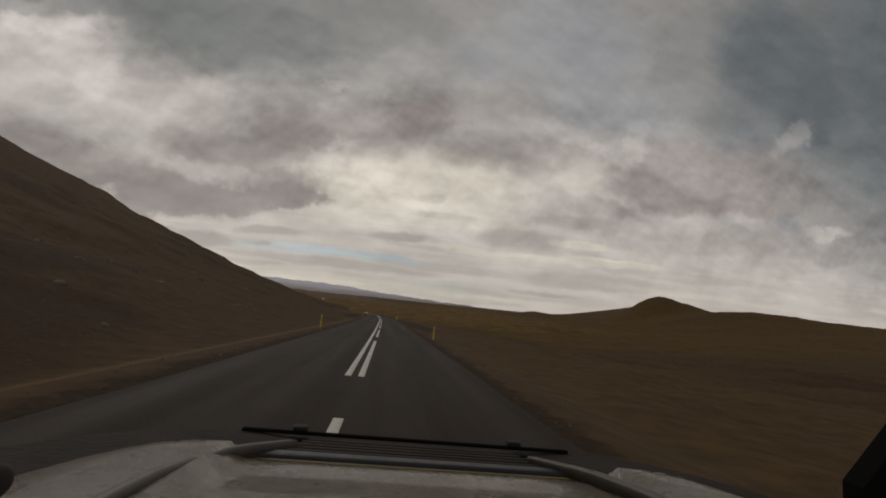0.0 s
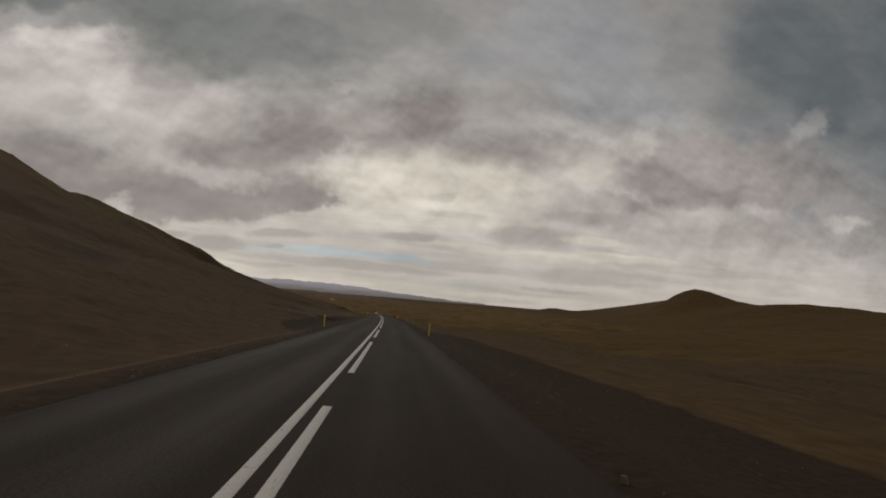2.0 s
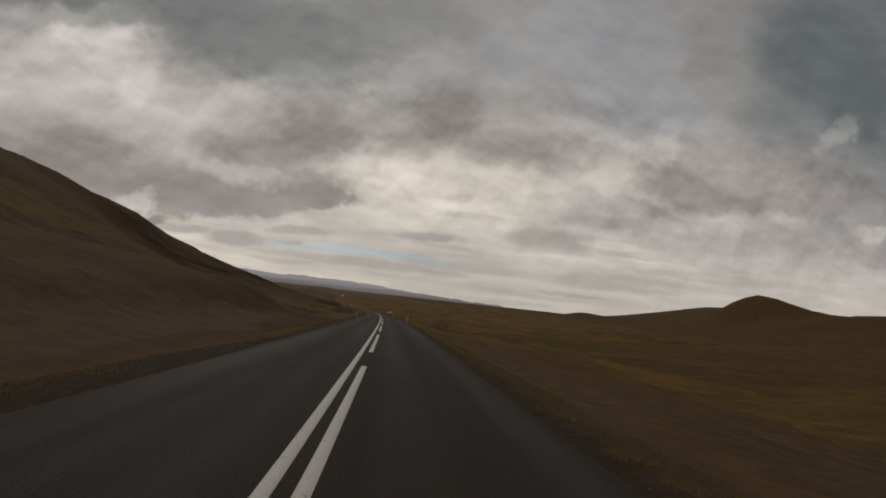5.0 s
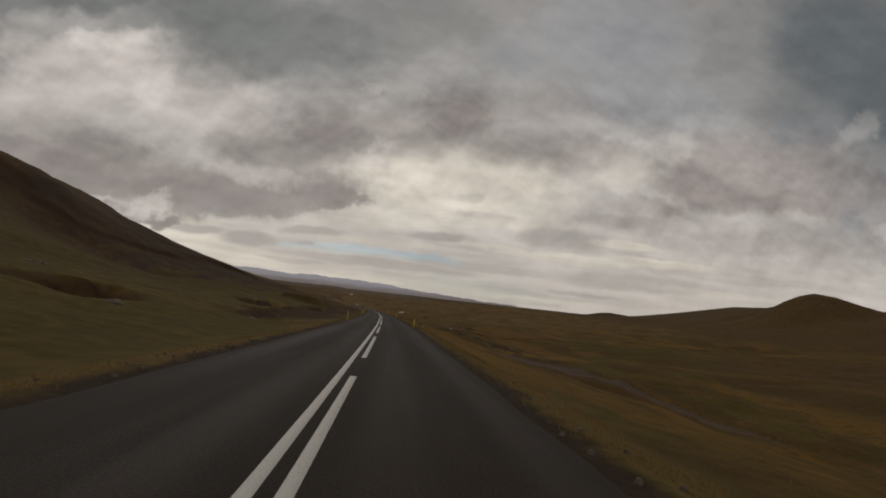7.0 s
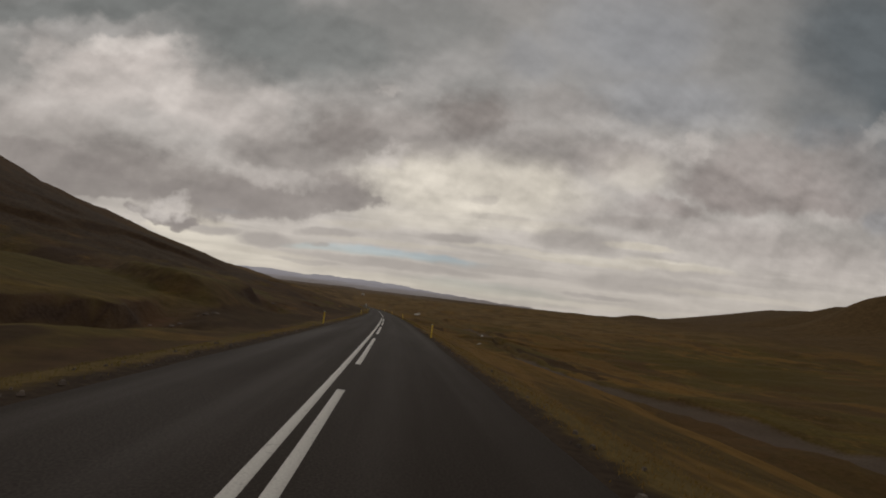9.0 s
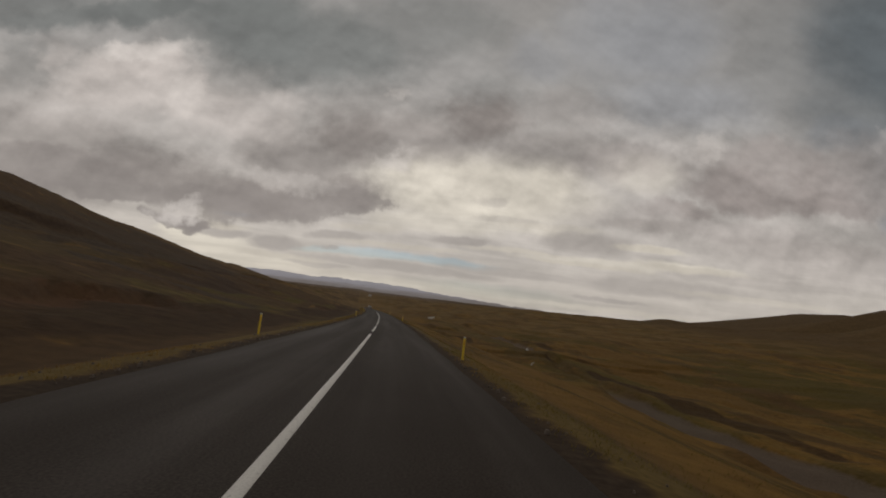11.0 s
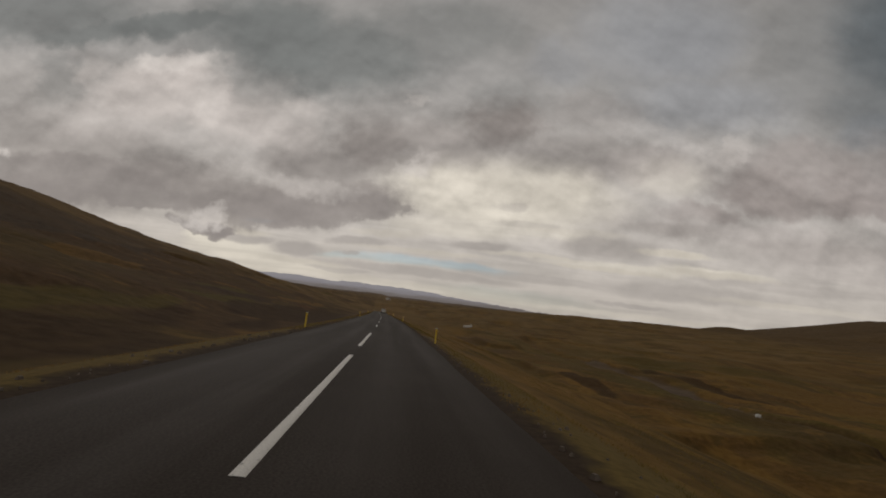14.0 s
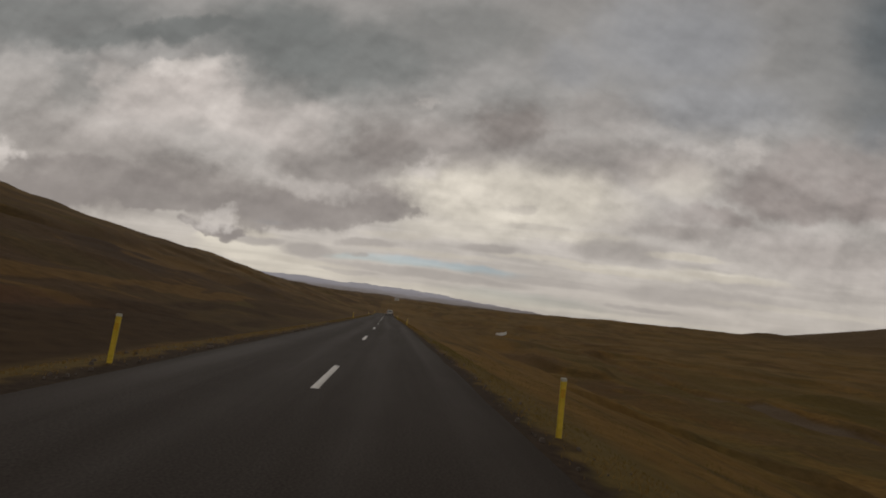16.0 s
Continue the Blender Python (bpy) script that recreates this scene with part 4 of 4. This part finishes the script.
grass_blades(330000, 3)
scatter("loose_stones", 5000, DARK_STONE, "small dark stones scattered beside the road", loose_stones, 4)


# ---------------------------------------------------------------- vehicles
def paint_material(name, colour, dirt=(0.16, 0.13, 0.10), gloss=0.22, much=0.5):
    m, kit, shader = material(name)
    add, wire, math_, mix, noise_, ramp, place = kit
    at = add("ShaderNodeTexCoord").outputs["Object"]
    blot, speck = noise_(at, 4.5, 6.0, 0.6, 0.5), noise_(at, 60.0, 4.0, 0.7)
    dust = ramp(math_("ADD", math_("MULTIPLY", blot, 0.7), math_("MULTIPLY", speck, 0.3)), 0.42, 0.66, 0.0, much)
    wire(mix(dust, colour, dirt), shader.inputs["Base Color"])
    wire(math_("ADD", math_("MULTIPLY", dust, 0.5), gloss), shader.inputs["Roughness"])
    shader.inputs["Metallic"].default_value = 0.0
    shader.inputs["Coat Weight"].default_value = 0.4
    return m


SILVER = paint_material("dusty_silver_paint", (0.39, 0.345, 0.28), gloss=0.24)
WHITE = paint_material("white_paint", (0.86, 0.85, 0.82), gloss=0.3, much=0.12)
RUBBER = plain_material("black_rubber", (0.018, 0.018, 0.018), 0.8, grain=30.0)
BLACK = plain_material("black_plastic", (0.007, 0.007, 0.007), 0.95, grain=40.0)
BLACK.node_tree.nodes["Principled BSDF"].inputs["Specular IOR Level"].default_value = 0.1
SLATE = plain_material("dark_blue_seal", (0.016, 0.018, 0.026), 0.5, grain=30.0)
GREY_RIB = plain_material("worn_shaded_metal", (0.075, 0.066, 0.055), 0.5, grain=20.0, vary=0.25)
BRASS_EDGE = plain_material("yellowed_sealant", (0.22, 0.18, 0.09), 0.7, grain=30.0)
RIM = plain_material("steel_rim", (0.35, 0.35, 0.34), 0.4, 0.7)
GLASS_DARK = plain_material("dark_window_glass", (0.02, 0.022, 0.025), 0.06, grain=2.0)
RED = plain_material("red_lamp_plastic", (0.35, 0.02, 0.015), 0.25)
GRILLE_BROWN = plain_material("dusty_brown_grille", (0.018, 0.012, 0.009), 0.9, grain=45.0, vary=0.7, relief=0.8)
BROWN_DARK = plain_material("dark_brown_plastic", (0.030, 0.024, 0.019), 0.85, grain=18.0, vary=0.35)


def lofted(bm, sections, closed=True):
    """Rings of the same number of points joined into a skin."""
    rings = [[bm.verts.new(p) for p in ring] for ring in sections]
    n = len(rings[0])
    for a, b in zip(rings, rings[1:]):
        for i in range(n if closed else n - 1):
            j = (i + 1) % n
            bm.faces.new((a[i], a[j], b[j], b[i]))
    return rings


def wheel(parent, x, y, r, w):
    bm = bmesh.new()
    made = bmesh.ops.create_cone(bm, cap_ends=True, segments=28, radius1=r, radius2=r, depth=w)["verts"]
    bmesh.ops.rotate(bm, verts=made, cent=(0, 0, 0), matrix=Matrix.Rotation(math.pi / 2, 3, "Y"))
    bmesh.ops.translate(bm, verts=made, vec=(x, y, r))
    rim_edges = [e for e in bm.edges if len(e.link_faces) == 2 and any(len(f.verts) > 6 for f in e.link_faces)]
    bmesh.ops.bevel(bm, geom=rim_edges, offset=0.035, segments=2, affect="EDGES")
    tyre = part("wheel", bm, RUBBER, parent, "black rubber tyre on a steel rim")
    bm = bmesh.new()
    side = 1 if x > 0 else -1
    made = bmesh.ops.create_cone(bm, cap_ends=True, segments=20, radius1=r * 0.58, radius2=r * 0.50, depth=0.05)["verts"]
    bmesh.ops.rotate(bm, verts=made, cent=(0, 0, 0), matrix=Matrix.Rotation(side * math.pi / 2, 3, "Y"))
    bmesh.ops.translate(bm, verts=made, vec=(x + side * (w / 2 + 0.006), y, r))
    part("rim", bm, RIM, tyre)


def white_car():
    """A white estate car seen from behind, driving away."""
    car = new("white_car")
    bm = bmesh.new()
    low = [(-0.86, 0.30), (-0.88, 0.62), (-0.85, 0.92), (0.85, 0.92), (0.88, 0.62), (0.86, 0.30)]
    stations = [(-2.1, 0.94), (-2.0, 1.0), (-1.0, 1.0), (1.2, 1.0), (1.95, 0.95), (2.1, 0.85)]
    rings = lofted(bm, [[(x * k, y, z if y < 1.0 or z < 0.9 else 0.84) for x, z in low] for y, k in stations])
    bm.faces.new(rings[0]), bm.faces.new(rings[-1])
    part("body", bm, WHITE, car, smooth=False)
    bm = bmesh.new()
    roof = [((-0.80, 0.92), (0.80, 0.92), -2.02), ((-0.66, 1.46), (0.66, 1.46), -1.72), ((-0.66, 1.50), (0.66, 1.50), -0.2), ((-0.78, 0.92), (0.78, 0.92), 1.05)]
    rings = [[bm.verts.new((a[0], y, a[1])), bm.verts.new((b[0], y, b[1]))] for a, b, y in roof]
    for p, q in zip(rings, rings[1:]):
        bm.faces.new((p[0], p[1], q[1], q[0]))
    bm.faces.new([r[0] for r in rings]), bm.faces.new([r[1] for r in rings][::-1]), bm.faces.new((rings[0][0], rings[0][1], rings[3][1], rings[3][0]))
    part("cabin", bm, WHITE, car)
    bm = bmesh.new()
    q = [bm.verts.new(v) for v in ((-0.62, -1.955, 1.07), (0.62, -1.955, 1.07), (0.55, -1.80, 1.33), (-0.55, -1.80, 1.33))]
    f = bm.faces.new(q)
    bmesh.ops.translate(bm, verts=q, vec=(0, -0.02, 0))
    bmesh.ops.solidify(bm, geom=[f], thickness=0.012)
    part("rear_window", bm, GLASS_DARK, car, "dark tinted rear window")
    for side in (-1, 1):
        bm = bmesh.new()
        q = [bm.verts.new(v) for v in ((side * 0.795, -1.75, 1.0), (side * 0.795, 0.7, 1.0), (side * 0.70, -0.1, 1.40), (side * 0.70, -1.55, 1.40))]
        f = bm.faces.new(q)
        bmesh.ops.solidify(bm, geom=[f], thickness=0.02)
        part("side_window", bm, GLASS_DARK, car, "dark side window")
        bm = bmesh.new()
        box(bm, side * 0.70 - 0.10, side * 0.70 + 0.10, -2.12, -2.05, 0.70, 0.90, 0.02)
        part("tail_lamp", bm, RED, car, "red tail lamp")
        for y in (-1.3, 1.3):
            wheel(car, side * 0.76, y, 0.31, 0.2)
    bm = bmesh.new()
    box(bm, -0.84, 0.84, -2.20, -2.06, 0.36, 0.58, 0.04)
    part("bumper", bm, BLACK, car, "dark rear bumper")
    bm = bmesh.new()
    box(bm, -0.26, 0.26, -2.125, -2.10, 0.62, 0.73, 0.004)
    part("number_plate", bm, REFLECTOR, car, "plain white number plate")
    return tagged(car, "white estate car driving away on the road", "car")


lead = white_car()
x, y = road_point(640.0, 1.55)
lead.matrix_basis = pose(float(x), float(y), float(road_z(640.0)) - 0.015, -1.9, 0, math.degrees(float(heading(640.0)))) @ Matrix.Diagonal((1.06, 1.06, 1.15, 1))


def own_car():
    """The front of the car that carries the camera, as it stands at the start."""
    car = new("off_road_car")
    mid, top = 0.13, EYE + 0.05
    # bonnet: a crowned sheet with rounded front corners
    bm = bmesh.new()
    nx, ny = 36, 18
    grid = []
    for j in range(ny + 1):
        v = j / ny
        row = []
        for i in range(nx + 1):
            u = -1 + 2 * i / nx
            front = 1.31 - 0.42 * (max(0.0, abs(u) - 0.70) / 0.30) ** 2.0
            y = 0.42 + (front - 0.42) * v
            x = mid + 0.04 + u * 0.90
            z = top - 0.398 - 0.018 * v ** 1.5 - 0.020 * abs(u) ** 4 - 0.012 * max(0.0, v - 0.93) / 0.07
            z -= 0.046 * float(smooth01((v - 0.45) / 0.45) * smooth01((0.60 - abs(u)) / 0.06))
            row.append(bm.verts.new((x, y, z)))
        grid.append(row)
    for j in range(ny):
        for i in range(nx):
            bm.faces.new((grid[j][i], grid[j][i + 1], grid[j + 1][i + 1], grid[j + 1][i]))
    bmesh.ops.solidify(bm, geom=list(bm.faces), thickness=0.02)
    bonnet = part("bonnet", bm, SILVER, car, "dusty silver bonnet with dull reflections", smooth=True)
    # pressed ribs, the shade of their groove put into the dark grey
    for side in (-1, 1):
        bm = bmesh.new()
        rings = []
        for k in range(13):
            q = k / 12
            y = 0.62 + 0.83 * q
            x = mid + side * float(np.interp(y, [0.62, 0.95, 1.10, 1.26, 1.36, 1.45], [0.570, 0.550, 0.530, 0.488, 0.430, 0.372]))
            z = float(np.interp(y, [0.62, 0.95, 1.26, 1.45], [top - 0.388, top - 0.404, top - 0.436, top - 0.462]))
            rings.append([(x - 0.017, y, z), (x - 0.011, y, z + 0.007), (x + 0.011, y, z + 0.007), (x + 0.017, y, z)])
        lofted(bm, [[(a, b, c - 0.025) for a, b, c in r[:1]] + r + [(a, b, c - 0.025) for a, b, c in r[-1:]] for r in rings])
        part("rib", bm, GREY_RIB, bonnet, "worn grey raised rib, toned dark like a shaded groove", smooth=True)
    # slatted air vent before the bonnet
    bm = bmesh.new()
    y0, y1 = 1.345, 1.56
    quad = [(mid - 0.48, y0, top - 0.478), (mid + 0.49, y0, top - 0.478), (mid + 0.39, y1, top - 0.482), (mid - 0.385, y1, top - 0.482)]
    f = bm.faces.new([bm.verts.new(v) for v in quad])
    bmesh.ops.solidify(bm, geom=[f], thickness=0.03)
    vent = part("vent", bm, BLACK, car, "black slatted air vent")
    for k in range(6):
        q = (k + 0.6) / 6.4
        y, half, z = y0 + 0.01 + (y1 - y0) * q, 0.465 - 0.10 * q, top - 0.470 - 0.008 * q
        bm = bmesh.new()
        box(bm, mid - half + 0.04, mid + half - 0.04, y - 0.009, y + 0.008, z - 0.008, z + 0.004, 0.003)
        part("slat", bm, BROWN_DARK, vent)
    bm = bmesh.new()
    box(bm, mid - 0.462, mid + 0.505, 1.322, 1.372, top - 0.486, top - 0.460, 0.008)
    part("seal", bm, SLATE, vent, "dark blue rubber seal")
    bm = bmesh.new()
    box(bm, mid - 0.46, mid + 0.50, 1.306, 1.320, top - 0.482, top - 0.470, 0.003)
    part("sealant", bm, BRASS_EDGE, vent, "yellowed sealant line")
    # bar along the front with two clips
    bm = bmesh.new()
    box(bm, mid - 0.564, mid + 0.557, 1.600, 1.618, top - 0.480, top - 0.468, 0.004)
    bar = part("deflector_bar", bm, BLACK, car, "thin black bar along the bonnet front")
    for x in (mid - 0.376, mid + 0.358):
        bm = bmesh.new()
        box(bm, x - 0.024, x + 0.024, 1.590, 1.632, top - 0.468, top - 0.450, 0.007)
        part("clip", bm, RUBBER, bar)
    # knob at the wing
    bm = bmesh.new()
    bmesh.ops.create_uvsphere(bm, u_segments=14, v_segments=9, radius=0.026)
    for v in bm.verts:
        v.co = Vector((v.co.x * 0.8 - 0.585, v.co.y * 1.3 + 0.80, v.co.z * 1.1 + top - 0.375))
    part("wing_knob", bm, BROWN_DARK, car, "dark rounded knob on the wing", smooth=True)
    # dark apron below the bonnet front
    bm = bmesh.new()
    rings = []
    for k in range(17):
        u = -1 + k / 8
        front = 1.69 - 0.40 * abs(u) ** 4.5
        x = mid + u * 1.08
        up = 0.012 * float(smooth01((abs(u) - 0.44) / 0.10))
        rings.append([(x, 0.95, top - 0.49 + up), (x, front - 0.05, top - 0.487 + up), (x, front, top - 0.50 + up), (x, front, top - 0.86), (x, 0.95, top - 0.86)])
    r = lofted(bm, rings)
    bm.faces.new(r[0]), bm.faces.new(r[-1][::-1])
    part("apron", bm, GRILLE_BROWN, car, "dark dusty front apron")
    bm = bmesh.new()
    box(bm, mid - 0.80, mid + 0.80, 0.30, 0.99, 0.40, top - 0.475, 0.05)
    part("body", bm, SILVER, car)
    for side in (-1, 1):
        wheel(car, mid + side * 0.78, 0.72, 0.36, 0.22)
    # screen pillar
    bm = bmesh.new()
    lofted_ring = lambda x, y, z: [(x, y - 0.024, z), (x + 0.09, y - 0.024, z), (x + 0.09, y, z), (x, y, z)]
    r = lofted(bm, [lofted_ring(0.529, 0.452, 0.80), lofted_ring(0.531, 0.452, EYE - 0.136), lofted_ring(0.66, 0.452, EYE + 0.008)])
    bm.faces.new(r[0]), bm.faces.new(r[-1][::-1])
    part("pillar", bm, BLACK, car, "black windscreen pillar base")
    return tagged(car, "dusty silver off-road car front standing on the asphalt", "car")


mine = own_car()
x, y = road_point(0.0, 0.49)
mine.matrix_basis = pose(float(x), float(y), float(road_z(0.0)), -1.9, 0, math.degrees(float(heading(0.0))))


# ---------------------------------------------------------------- cabin far down the plain
def cabin():
    house = new("cabin")
    bm = bmesh.new()
    box(bm, -2.2, 2.2, -1.6, 1.6, -0.6, 2.0)
    walls = part("wall", bm, PLASTER, house)
    bm = bmesh.new()
    pts = [(-2.4, -1.8, 1.95), (2.4, -1.8, 1.95), (2.4, 0, 2.9), (-2.4, 0, 2.9), (-2.4, 1.8, 1.95), (2.4, 1.8, 1.95)]
    v = [bm.verts.new(q) for q in pts]
    for f in ((0, 1, 2, 3), (3, 2, 5, 4), (0, 3, 4), (1, 5, 2), (0, 4, 5, 1)):
        bm.faces.new([v[i] for i in f])
    part("roof", bm, ROOF_TIN, house, "pale sheet metal roof")
    for k in range(2):
        bm = bmesh.new()
        box(bm, -1.5 + k * 2.0, -0.7 + k * 2.0, -1.64, -1.59, 0.8, 1.6, 0.02)
        part("window", bm, GLASS_DARK, house, "dark window")
    return tagged(house, "small white cabin far away on the brown plain", "cabin")


PLASTER = plain_material("white_plaster", (0.72, 0.70, 0.66), 0.8, grain=3.0)
ROOF_TIN = plain_material("pale_tin", (0.55, 0.54, 0.52), 0.5, grain=3.0)
cabin().matrix_basis = stand(1092.0, 11.0, 0.35, 25.0)
